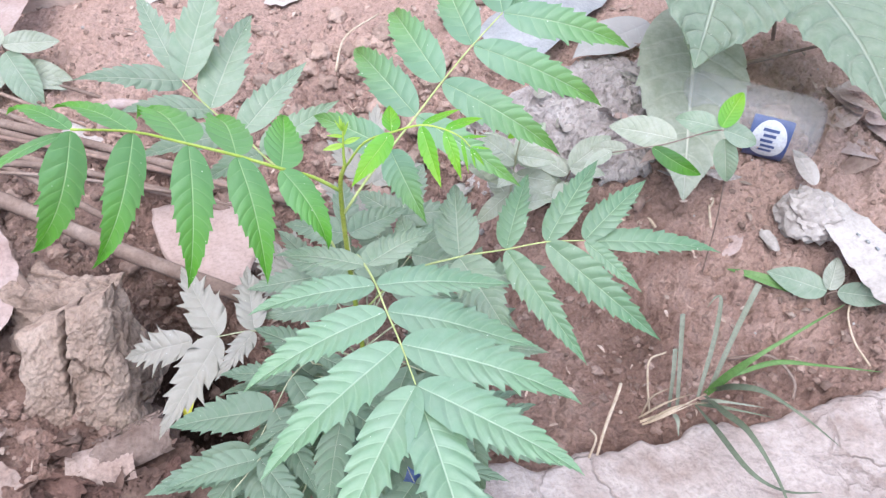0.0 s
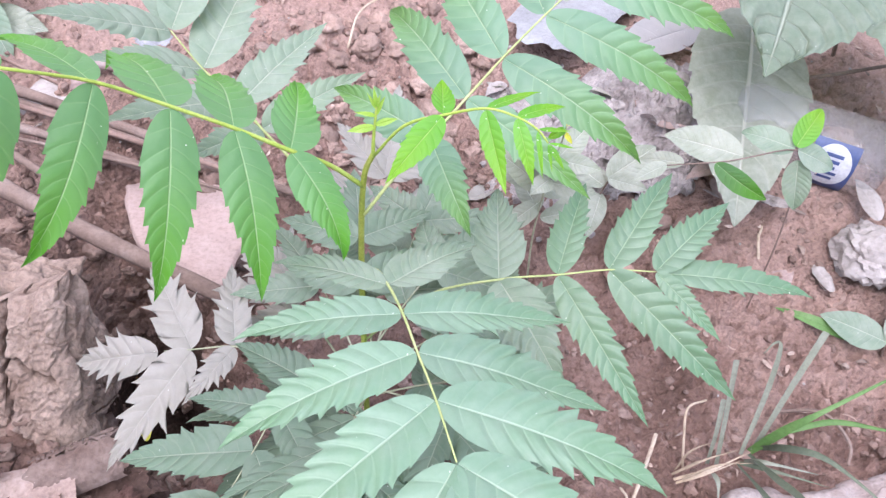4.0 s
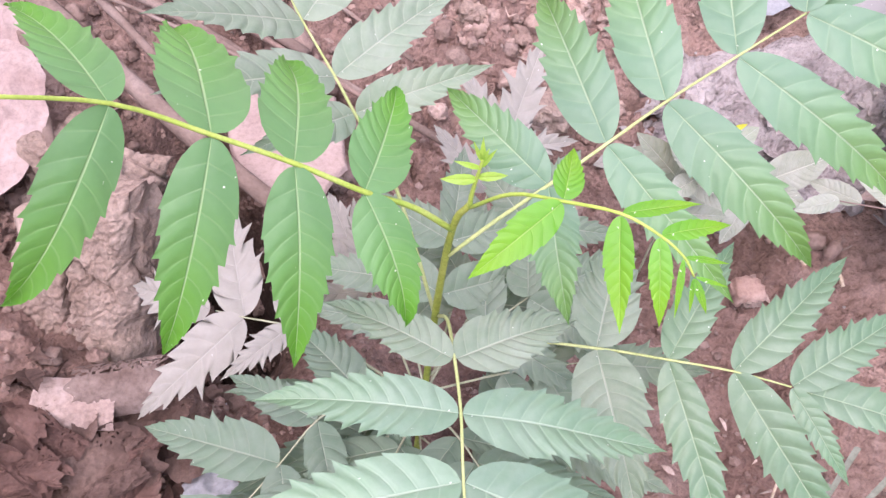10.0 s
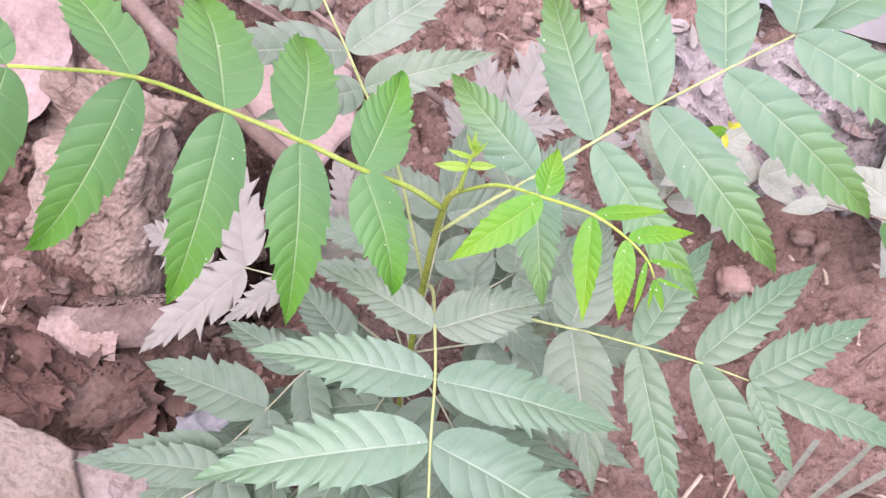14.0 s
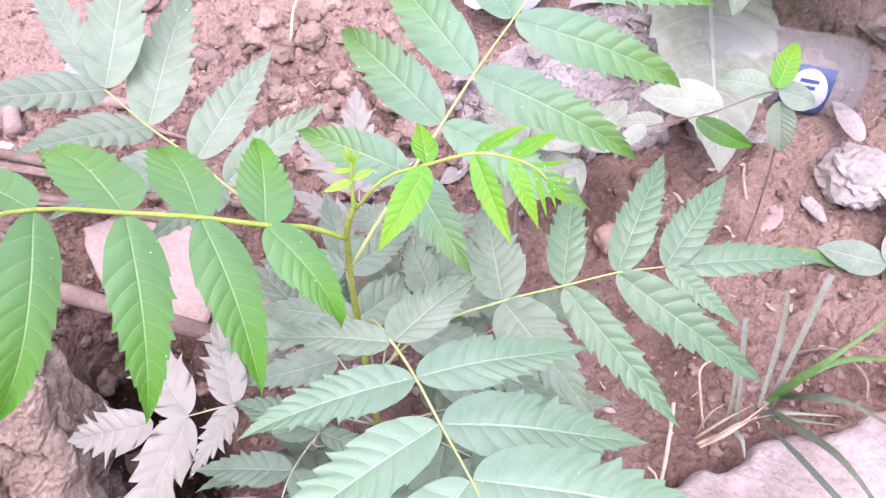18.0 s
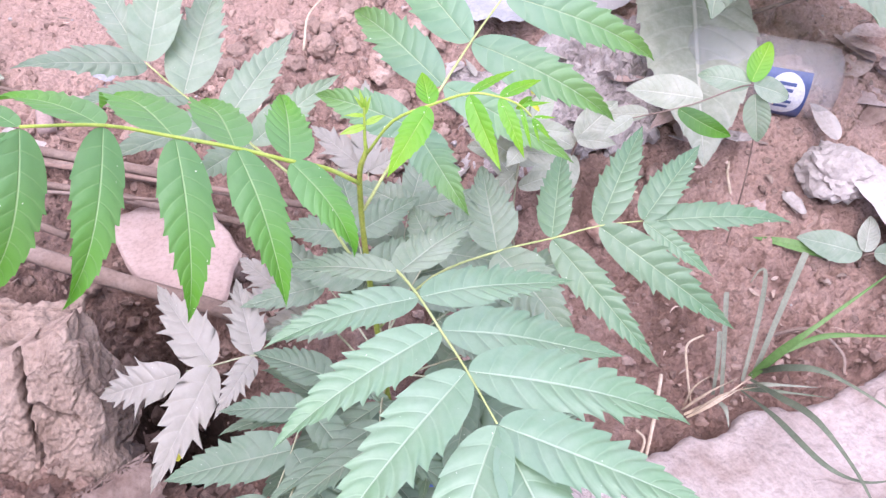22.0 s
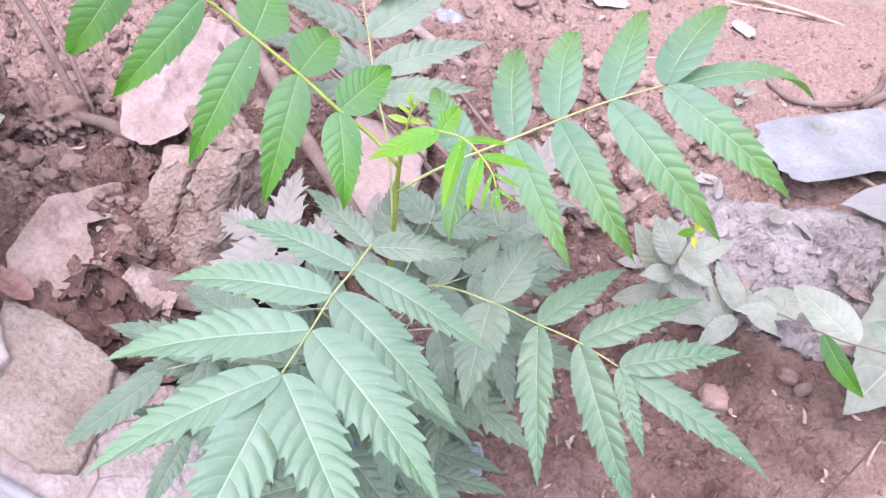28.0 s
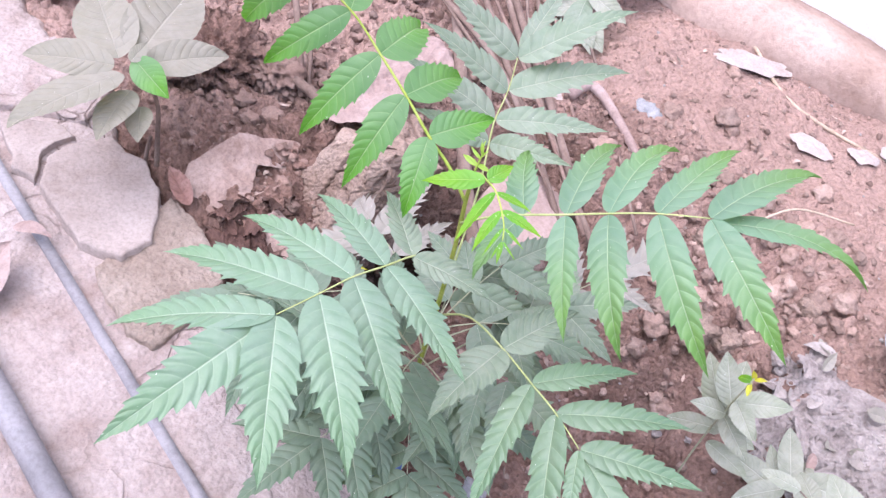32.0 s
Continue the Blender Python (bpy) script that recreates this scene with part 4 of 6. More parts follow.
def dry_bits(n, seed):
    """Tiny curled bits of leaf and rootlet strewn over the soil, joined."""
    rnd = random.Random(seed)
    verts, faces = [], []
    while n:
        x, y = rnd.uniform(-0.75, 0.6), rnd.uniform(0.33, 1.2)
        if y < slab_edge(x) + 0.012:
            continue
        n -= 1
        z, a, ln, w = zat(x, y) + 0.003, rnd.uniform(0, 6.28), rnd.uniform(0.004, 0.016), rnd.uniform(0.0006, 0.003)
        d, curl = Vector((math.cos(a), math.sin(a), 0)), rnd.uniform(-0.002, 0.004)
        s, bow = Vector((-d.y, d.x, 0)), rnd.uniform(-0.4, 0.4)
        o_ = len(verts)
        for k in range(6):
            q = k / 5 - 0.5
            c = Vector((x, y, z)) + d * ln * q + s * bow * ln * q * q + Vector((0, 0, curl * (1 - 4 * q * q)))
            half_w = w * (1 - 3.2 * q * q)
            verts += [c - s * half_w, c + Vector((0, 0, 0.0006)), c + s * half_w]
        for k in range(5):
            b_ = o_ + 3 * k
            faces += [(b_, b_ + 1, b_ + 4, b_ + 3), (b_ + 1, b_ + 2, b_ + 5, b_ + 4)]
    return tagged(hull("dry_bits", "dry_bits", verts, faces, DEBRIS), "tiny dry bits of leaf and root on soil", "debris", kind="stuff")


dry_bits(420, 31)


# ---- thin litter: leaves, paper, sheets ----
def flat_leaf(name, base, tip, ratio, material, label, category, normal=(0, -0.2, 1), group="", **kw):
    count[0] += 1
    length = (Vector(tip) - Vector(base)).length
    kw = {"teeth": 6, "depth": 0.03, "widest": 0.42, "quilt": 0.03, **kw}
    me = blade_mesh(length, length * ratio, seed=count[0], **kw)
    me.materials.append(material)
    ob = new(name, me)
    ob.matrix_world = frame_of(base, tip, normal)
    return tagged(ob, label, category, group)


def crumpled(name, centre, sx, sy, turn, high, material, seed, label, category, lift=0.004, freq=14.0, ragged=0.25, tilt=(0, 0), rings=16, segs=44, corner=0.0):
    """A thin creased sheet that lies over the soil: radial grid with sharp folds and a ragged outline."""
    off = Vector((seed * 5.1, seed * 2.7, seed))
    verts, faces = [], []
    c, s = math.cos(radians(turn)), math.sin(radians(turn))
    for i in range(rings + 1):
        r = i / rings
        for k in range(segs):
            a = 2 * math.pi * k / segs
            out = 1 + ragged * noise.noise(Vector((math.cos(a) * 2, math.sin(a) * 2, 0)) + off) + 0.4 * ragged * noise.noise(Vector((math.cos(a) * 7, math.sin(a) * 7, 3)) + off)
            if corner:
                out *= 1 + corner * (1 / max(abs(math.cos(a)), abs(math.sin(a))) - 1)
            lx, ly = r * out * sx * math.cos(a), r * out * sy * math.sin(a)
            x, y = centre[0] + lx * c - ly * s, centre[1] + lx * s + ly * c
            q = Vector((lx * freq, ly * freq, seed))
            crease = 1 - abs(noise.noise(q + off)) * 2.2
            crease += 0.6 * (1 - abs(noise.noise(q * 2.3 + off)) * 2.2)
            z = (centre[2] if len(centre) > 2 else float(level(np.array(x), np.array(y)))) + lift + high * (0.45 * crease + 0.3) * (1 - 0.5 * r ** 4) + lx * tilt[0] + ly * tilt[1]
            verts.append((x, y, z))
    for i in range(rings):
        for k in range(segs):
            a, b = i * segs + k, i * segs + (k + 1) % segs
            faces.append((a, b, b + segs, a + segs) if i else (a, b + segs, a + segs))
    ob = hull(name, name, verts, faces, material)
    return tagged(ob, label, category)


# bleached round leaf and folded pale litter by the clod
crumpled("dry_leaf", (-0.462, 0.552, 0.03), 0.047, 0.07, 22, 0.012, PALELEAF, 3, "large bleached pinkish leaf, creased, on the soil", "dry leaf", 0.006, 42, 0.12, (0.1, 0.3), 24, 60)
crumpled("dry_leaf", (-0.52, 0.66, 0.02), 0.045, 0.03, 10, 0.02, PALELEAF, 4, "bleached pinkish leaf scrap under a stick", "dry leaf", 0.004, 18, 0.3)


def folded(name, corners, faces, cuts, wrinkle, material, label, category, seed=1):
    """A sheet of flat facets with sharp folds, cut finer and wrinkled a little."""
    bm = bmesh.new()
    vs = [bm.verts.new(c) for c in corners]
    for f in faces:
        bm.faces.new([vs[i] for i in f])
    bmesh.ops.triangulate(bm, faces=bm.faces[:])
    bmesh.ops.subdivide_edges(bm, edges=bm.edges[:], cuts=cuts, use_grid_fill=True)
    for v in bm.verts:
        v.co += Vector((0.5, 0.5, 1)) * wrinkle * (1 - 2 * abs(noise.noise(v.co * 45 + Vector((seed, 0, 0))))) + Vector((0, 0, 0.6)) * wrinkle * noise.noise(v.co * 130)
    ob = part(name, bm, material, None)
    return tagged(ob, label, category)


folded("dry_leaf", ((-0.418, 0.455, -0.002), (-0.428, 0.375, 0.02), (-0.392, 0.42, -0.01), (-0.388, 0.384, 0.006), (-0.408, 0.314, 0.002), (-0.381, 0.3, -0.004), (-0.345, 0.33, -0.008), (-0.35, 0.365, -0.004), (-0.392, 0.345, 0.012)),
       ((1, 0, 2, 3), (1, 3, 8), (4, 1, 8), (4, 8, 5), (5, 8, 6), (6, 8, 7), (7, 8, 3)), 12, 0.0035, TANLEAF, "big crinkled pinkish-tan leaf folded beside the clod", "dry leaf", 3)
flat_leaf("dry_leaf", (-0.35, 0.303, 0.002), (-0.404, 0.294, 0.008), 0.38, REDLEAF, "flat reddish-brown dry leaf on the path edge", "dry leaf", arch=0.05, fold=0.5, twist=0.8, quilt=0.12, depth=0.15)
flat_leaf("dry_leaf", (-0.385, 0.352, 0.0), (-0.43, 0.365, 0.012), 0.4, DRYLEAF, "small reddish-brown dry leaf on the path edge", "dry leaf", arch=0.12)
rnd = random.Random(21)
for k in range(56):
    x, y = rnd.uniform(-0.355, -0.215), rnd.uniform(0.325, 0.425)
    if y < slab_edge(x) + 0.004:
        continue
    a, ln = rnd.uniform(0, 6.28), rnd.uniform(0.018, 0.045)
    z = float(level(np.array(x), np.array(y))) + rnd.uniform(0.01, 0.034)
    rise = rnd.uniform(-0.012, 0.02)
    flat_leaf("dry_leaf", (x, y, z), (x + ln * math.cos(a), y + ln * math.sin(a), z + rise), rnd.uniform(0.35, 0.7), rnd.choice((LITTER, LITTER, LITTER, RUSSET, RUSSET)), "crinkled brown dry leaf in the litter", "dry leaf",
              normal=(rnd.uniform(-0.8, 0.8), rnd.uniform(-0.9, 0.5), 1), group="litter leaves", arch=rnd.uniform(-0.15, 0.25), twist=rnd.uniform(-1.6, 1.6), fold=rnd.uniform(0.1, 0.7), depth=0.25, teeth=5, quilt=0.1)


def curled(name, at, u, v, length, width, bend, material, label, category, seed, holes=0.0):
    """A stiff scrap bent round the axis u: width runs along v, and its edges roll up."""
    u, v = Vector(u).normalized(), Vector(v)
    v = (v - u * v.dot(u)).normalized()
    up, nu, nv = u.cross(v), 56, 36
    verts, faces = [], []
    for i in range(nu + 1):
        for j in range(nv + 1):
            p, q = i / nu - 0.5, j / nv - 0.5
            rag = 1 + (0.22 if holes else 0.02) * noise.noise(Vector((p * 6, q * 6, seed)))
            a = bend * q
            c = Vector(at) + u * length * p * rag + v * (math.sin(a) / bend) * width + up * ((math.cos(a) - 1) / bend) * width
            c += up * (0.0025 * noise.noise(Vector((p * 7, q * 5, seed + 3))) + 0.0012 * noise.noise(Vector((p * 22, q * 18, seed))))
            verts.append(c)
    for i in range(nu):
        for j in range(nv):
            if holes and j > nv - 10 and noise.noise(Vector((i * 0.5, j * 0.6, seed))) > 0.35 - holes:
                continue
            k = i * (nv + 1) + j
            faces.append((k, k + nv + 1, k + nv + 2, k + 1))
    return tagged(hull(name, name, verts, faces, material), label, category)


curled("card_scrap", (-0.296, 0.381, -0.004), (0.93, 0.3, -0.02), (-0.25, 0.8, 0.4), 0.055, 0.038, 1.5, TANLEAF, "curled pale tan scrap of card in the litter", "card", 5)
curled("dry_leaf", (-0.273, 0.4, 0.002), (0.9, 0.45, 0.1), (-0.3, 0.85, 0.35), 0.062, 0.046, 2.1, LACELEAF, "big curled brown leaf with eaten lacy rim", "dry leaf", 9, 0.25)
for k, (at, u, v, ln, wd, bend, mt) in enumerate((
        ((-0.333, 0.366, -0.004), (0.85, -0.35, 0.05), (0.35, 0.8, 0.35), 0.07, 0.03, 2.2, RUSSET), ((-0.298, 0.355, -0.012), (0.8, -0.1, -0.15), (0.1, 0.8, 0.5), 0.045, 0.026, 2.0, RUSSET),
        ((-0.306, 0.338, -0.012), (0.9, -0.3, 0.1), (0.2, 0.9, -0.25), 0.06, 0.03, -1.6, RUSSET), ((-0.3, 0.325, -0.008), (0.7, 0.4, 0.1), (-0.4, 0.8, 0.4), 0.05, 0.026, 2.3, RUSSET),
        ((-0.258, 0.358, -0.02), (0.8, 0.55, 0.0), (-0.5, 0.75, 0.3), 0.062, 0.045, 1.0, LITTER), ((-0.246, 0.345, -0.016), (0.6, 0.7, 0.2), (-0.6, 0.6, 0.3), 0.04, 0.022, 2.4, LITTER),
        ((-0.24, 0.377, -0.016), (0.5, 0.8, 0.25), (-0.7, 0.5, 0.3), 0.035, 0.02, 2.6, RUSSET), ((-0.255, 0.395, -0.026), (0.9, 0.2, 0.0), (-0.1, 0.9, 0.2), 0.06, 0.04, 1.2, LITTER),
        ((-0.345, 0.345, 0.0), (0.5, -0.75, 0.1), (0.7, 0.5, 0.3), 0.05, 0.03, 1.8, RUSSET))):
    curled("dry_leaf", at, u, v, ln, wd, bend, mt, "crinkled reddish-brown rolled leaf in the litter" if mt is RUSSET else "dark brown curled leaf in the litter", "dry leaf", 12 + 3 * k, 0.04)
crumpled("paper_scrap", (-0.44, 0.8, 0.022), 0.032, 0.022, 75, 0.014, PAPER, 52, "white torn paper scrap on the soil", "paper", 0.003, 14, 0.1, (0.0, 0.2), 10, 24, 0.9)
crumpled("foil_scrap", (-0.195, 0.37, -0.045), 0.018, 0.015, 10, 0.01, SHEET, 53, "crumpled shiny wrapper under the leaves", "wrapper", 0.0, 30, 0.4)
crumpled("foil_scrap", (-0.15, 0.315, -0.03), 0.028, 0.03, 50, 0.02, PAPER, 54, "crumpled pinkish wrapper on the path edge", "wrapper", 0.004, 30, 0.4)
flat_leaf("yellow_leaf", (-0.24, 0.44, -0.025), (-0.226, 0.452, -0.002), 0.4, YELLOW, "small curled yellow leaf in the litter", "leaf", arch=0.2)
crumpled("blue_wrapper", (-0.055, 0.395, -0.075), 0.035, 0.03, 20, 0.02, BLUE, 55, "crumpled dark blue plastic wrapper under the sapling", "wrapper", 0.004, 24, 0.4)
crumpled("blue_wrapper", (0.012, 0.475, -0.078), 0.012, 0.016, 40, 0.01, SHEET, 56, "crumpled bluish plastic scrap on the soil", "wrapper", 0.006, 50, 0.25, (0, 0), 12, 30, 0.8)
# rubbish behind the sapling
crumpled("grey_sheet", (0.15, 1.05, 0.058), 0.055, 0.155, -32, 0.02, SHEET, 60, "silver-grey torn plastic sheet lying on the soil", "plastic sheet", 0.004, 9, 0.15, (0, 0.0), 18, 48, 0.6)
flat_leaf("fallen_leaf", (0.268, 1.0, 0.062), (0.158, 0.922, 0.054), 0.42, LEAF_LILAC, "smooth pale grey fallen leaf", "leaf", normal=(0.1, -0.3, 1), arch=0.06, widest=0.5, quilt=0.0)
crumpled("ash_crust", (0.145, 0.862), 0.125, 0.055, 25, 0.02, ASH, 61, "pale grey crinkled old sacking over ash rubbish", "rubbish", 0.012, 62, 0.3, (0, 0), 40, 110)
crumpled("ash_crust", (0.20, 0.8), 0.06, 0.035, 15, 0.03, ASH, 63, "whitish crumpled rubbish beside the weed", "rubbish", 0.002, 46, 0.4, (0, 0), 24, 60)
crumpled("ash_crust", (0.1, 0.785), 0.075, 0.04, 10, 0.03, ASH, 64, "whitish flaky ash rubbish by the pale weeds", "rubbish", 0.004, 55, 0.45, (0, 0), 30, 80)
crumpled("ash_crust", (0.235, 0.875), 0.075, 0.045, 50, 0.03, ASH, 65, "crumpled pale sacking beside the grey leaf", "rubbish", 0.006, 50, 0.45, (0, 0), 30, 80)
crumpled("ash_crust", (0.05, 0.855), 0.055, 0.03, -20, 0.022, ASH, 66, "pale ash flakes at the edge of the rubbish", "rubbish", 0.002, 60, 0.5, (0, 0), 24, 70)


def ash_share(x, y):
    return math.exp(-((x - 0.15) ** 2 / 0.014 + (y - 0.84 - 0.3 * (x - 0.15)) ** 2 / 0.006))


scatter("ash_lumps", 420, (0.0, 0.34, 0.7, 0.99), (0.003, 0.013), ASH, "whitish lumps and flakes of old ash rubbish", 23, 2, 0.6, ash_share)
rnd = random.Random(33)
for k in range(60):
    x, y = rnd.uniform(0.02, 0.31), rnd.uniform(0.75, 0.9)
    a, ln = rnd.uniform(0, 6.28), rnd.uniform(0.02, 0.05)
    z = float(level(np.array(x), np.array(y))) + rnd.uniform(0.014, 0.036)
    flat_leaf("rubbish_scrap", (x, y, z), (x + ln * math.cos(a), y + ln * math.sin(a), z + rnd.uniform(-0.008, 0.012)), rnd.uniform(0.3, 0.6), rnd.choice((PALELEAF, ASH, PAPER, LEAF_GREY)), "pale dry scrap in the ash rubbish", "scrap",
              normal=(rnd.uniform(-0.6, 0.6), rnd.uniform(-0.8, 0.4), 1), group="pale scraps", arch=rnd.uniform(-0.1, 0.2), twist=rnd.uniform(-1, 1), fold=rnd.uniform(0.1, 0.5), depth=0.1, teeth=5)
bag_at = (0.412, 0.708, -0.04)
bag = tagged(empty("plastic_bag", bag_at), "crumpled dirty white plastic bag with faint print", "plastic bag")
v, f = lump_data((0, 0, 0.018), (0.031, 0.034, 0.024), 64, detail=4, rough=0.24)
hull("crumpled_end", "bag_end", v, f, PAPER, bag, smooth=False)
corners = [(0.02, 0.022, 0.034), (0.0, -0.022, 0.028), (0.062, -0.03, 0.026), (0.016, -0.08, 0.018), (0.1, -0.105, 0.016), (0.055, -0.145, 0.008), (0.03, -0.12, 0.01)]
bm = bmesh.new()
vs = [bm.verts.new(c) for c in corners]
for g in ((0, 1, 2), (1, 3, 2), (2, 3, 4), (3, 6, 5), (3, 5, 4)):
    bm.faces.new([vs[i] for i in g])
bmesh.ops.subdivide_edges(bm, edges=bm.edges[:], cuts=9, use_grid_fill=True)
for q in bm.verts:
    q.co.z += 0.0035 * (1 - 2.4 * abs(noise.noise(q.co * 38))) + 0.002 * noise.noise(q.co * 110)
part("flat_sleeve", bm, PAPER, bag)
flat_leaf("bag_flap", (0.42, 0.735, 0.0), (0.405, 0.785, 0.012), 0.45, PAPER, "pale torn flap of plastic standing up", "plastic", normal=(0.2, -0.8, 0.5), arch=0.1)
for k in range(4):
    bar_at = (0.448 + 0.007 * k, 0.665 - 0.01 * k, -0.0125 - 0.001 * k)
    bm = bmesh.new()
    bmesh.ops.create_cube(bm, size=1.0)
    for v in bm.verts:
        v.co = Vector((v.co.x * 0.005, v.co.y * 0.0026, v.co.z * 0.0008))
    ob = part("print_mark", bm, SHEET, None)
    ob.matrix_world = pose(*bar_at, 8, 8, -55)
    tagged(ob, "faint dark printed mark on the white bag", "print", "printed marks")
# dry strips near the bottle
for k, (a, b, w) in enumerate((((0.45, 0.84, -0.01), (0.54, 0.79, -0.015), 0.3), ((0.47, 0.78, -0.02), (0.56, 0.83, -0.01), 0.25), ((0.52, 0.86, 0.0), (0.57, 0.77, -0.01), 0.22), ((0.46, 0.76, -0.03), (0.46, 0.83, -0.01), 0.3), ((0.34, 0.73, -0.045), (0.44, 0.745, -0.04), 0.12), ((0.58, 0.93, 0.02), (0.6, 0.84, 0.0), 0.35), ((0.31, 0.68, -0.055), (0.34, 0.7, -0.045), 0.6), ((0.36, 0.66, -0.06), (0.39, 0.7, -0.052), 0.6))):
    flat_leaf("dry_strip", a, b, w, DRYLEAF if k % 2 else PALELEAF, "flat dry brown strip of leaf on the soil", "dry leaf", group="dry strips", arch=0.05)
rnd = random.Random(44)
for k in range(14):
    x, y = rnd.uniform(0.4, 0.62), rnd.uniform(0.76, 0.98)
    a, ln = rnd.uniform(0, 6.28), rnd.uniform(0.05, 0.1)
    z = float(level(np.array(x), np.array(y))) + rnd.uniform(0.01, 0.022)
    flat_leaf("dry_strip", (x, y, z), (x + ln * math.cos(a), y + ln * math.sin(a), z + rnd.uniform(-0.004, 0.006)), rnd.uniform(0.2, 0.5), rnd.choice((TANLEAF, TANLEAF, PALELEAF)), "flat dry brown strip of leaf on the soil", "dry leaf", group="dry strips", arch=0.06, twist=rnd.uniform(-0.6, 0.6))
crumpled("plastic_scrap", (0.365, 0.69, -0.05), 0.008, 0.022, 10, 0.012, PAPER, 71, "tiny clear plastic scrap on the soil", "plastic", 0.004, 40, 0.2, (0, 0), 8, 20)
for k, (x, y, r) in enumerate(((0.205, 0.738, 0.011), (0.222, 0.732, 0.010))):
    lump("brick_fragment", (0.158, 0.676, zat(0.158, 0.676) + 0.007), (0.014, 0.012, 0.01), 77, BRICK, "small rough fragment of red brick on soil", "brick", (0, 0, 20), detail=3, rough=0.25, square=0.8) if k == 0 else None
    lump("seed_shell", (x, y, zat(x, y) + 0.008), (r, r * 0.6, r * 0.8), 80 + k, DRYLEAF, "small brown shell lying on the soil", "shell", (0, 0, 60 * k), group="shells", detail=3, rough=0.2)
LIME = earthy("white_lime", (0.38, 0.32, 0.3), (0.42, 0.37, 0.355), (0.5, 0.45, 0.44), 40, 260, 0.95, 0.5, 0.002)
for k, (x, y, sx, sy) in enumerate(((-0.397, 1.122, 0.062, 0.026), (-0.225, 1.08, 0.03, 0.02), (-0.19, 1.15, 0.022, 0.016), (-0.43, 0.79, 0.03, 0.022), (-0.18, 1.2, 0.02, 0.02), (-0.06, 1.17, 0.02, 0.014))):
    crumpled("white_scrap", (x, y), sx, sy, (60 if k == 0 else 30 * k), 0.006, LIME, 90 + k, "bright white smear of lime or paper on the soil", "scrap", 0.009, 60, 0.3, (0, 0), 10, 26)
crumpled("black_wrapper", (-0.356, 0.9), 0.026, 0.018, 40, 0.014, SHEET, 97, "torn grey and blue plastic wrapper", "wrapper", 0.008, 60, 0.35, (0, 0), 12, 30)
crumpled("black_wrapper", (-0.015, 0.83), 0.011, 0.009, 10, 0.01, BLACK, 98, "small black plastic scrap on the soil", "wrapper", 0.002, 30, 0.3, (0, 0), 10, 26)
flat_leaf("dry_leaf", (-0.585, 0.86, 0.075), (-0.575, 1.14, 0.08), 0.24, PALELEAF, "broad tan dry leaf at the foot of the wall", "dry leaf", arch=0.08)


# ---- sticks ----
def stick(pts, r0, r1, material, label, group="sticks", knots=0.08, **kw):
    pts = [Vector(p) for p in pts]
    ob = tube("stick", pts, r0, r1, material, at=pts[0], knots=knots, sides=9, steps=7, seed=len(bpy.data.objects), **kw)
    return tagged(ob, label, "stick", group)


stick([(-0.2, 0.572, -0.005), (-0.34, 0.619, 0.022), (-0.5, 0.69, 0.04), (-0.76, 0.80, 0.06)], 0.0075, 0.0095, BARK, "straight grey-brown wooden pole on the soil")
stick([(-0.19, 0.7, -0.02), (-0.34, 0.722, 0.02), (-0.52, 0.755, 0.05), (-0.8, 0.83, 0.075)], 0.004, 0.0055, BARK, "thin weathered branch in a bundle")
stick([(-0.13, 0.72, -0.02), (-0.33, 0.742, 0.03), (-0.56, 0.80, 0.055), (-0.85, 0.9, 0.08)], 0.0038, 0.005, BARK, "thin weathered branch in a bundle")
stick([(-0.27, 0.73, 0.03), (-0.42, 0.775, 0.045), (-0.62, 0.83, 0.065), (-0.9, 0.97, 0.08)], 0.005, 0.0065, BARK, "weathered branch in a bundle")
stick([(-0.285, 0.845, 0.03), (-0.345, 0.848, 0.04), (-0.392, 0.85, 0.045), (-0.413, 0.84, 0.045), (-0.404, 0.806, 0.04)], 0.0055, 0.009, PALELEAF, "pale bent stick with a knobbed end")
stick([(-0.36, 0.665, 0.02), (-0.5, 0.725, 0.055), (-0.66, 0.76, 0.07), (-0.82, 0.78, 0.075)], 0.004, 0.005, BARK, "thin weathered branch in a bundle")
stick([(-0.3, 0.7, 0.03), (-0.45, 0.72, 0.055), (-0.6, 0.71, 0.06), (-0.78, 0.7, 0.05)], 0.0035, 0.0045, BARK, "dark thin branch in a bundle")
rnd = random.Random(17)
for k in range(7):
    x, y, z, far = rnd.uniform(-0.36, -0.17), 0.68 + 0.018 * k + rnd.uniform(-0.02, 0.02), rnd.uniform(0.0, 0.03), 0.74 + 0.04 * k + rnd.uniform(-0.07, 0.07)
    mid = [(x + (-0.85 - x) * q, y + (far - y) * q + rnd.uniform(-0.012, 0.012), z + (0.085 - z) * q + rnd.uniform(-0.004, 0.012)) for q in (0.3, 0.62)]
    stick([(x, y, z), *mid, (-0.85, far, 0.085)], rnd.uniform(0.0016, 0.003), rnd.uniform(0.002, 0.0042), (BARK, BARK, DRYLEAF)[k % 3], "slender dry twig in the bundle", knots=0.12)
stick([(-0.505, 0.48, -0.005), (-0.6, 0.5, 0.05), (-0.69, 0.515, 0.09), (-0.8, 0.54, 0.13)], 0.005, 0.003, BARK, "dark slanting dry stalk stuck in loose soil")
stick([(-0.5, 0.485, -0.01), (-0.57, 0.51, 0.035), (-0.66, 0.535, 0.07), (-0.75, 0.57, 0.09)], 0.003, 0.002, BARK, "thin dry stalk stuck in loose soil")
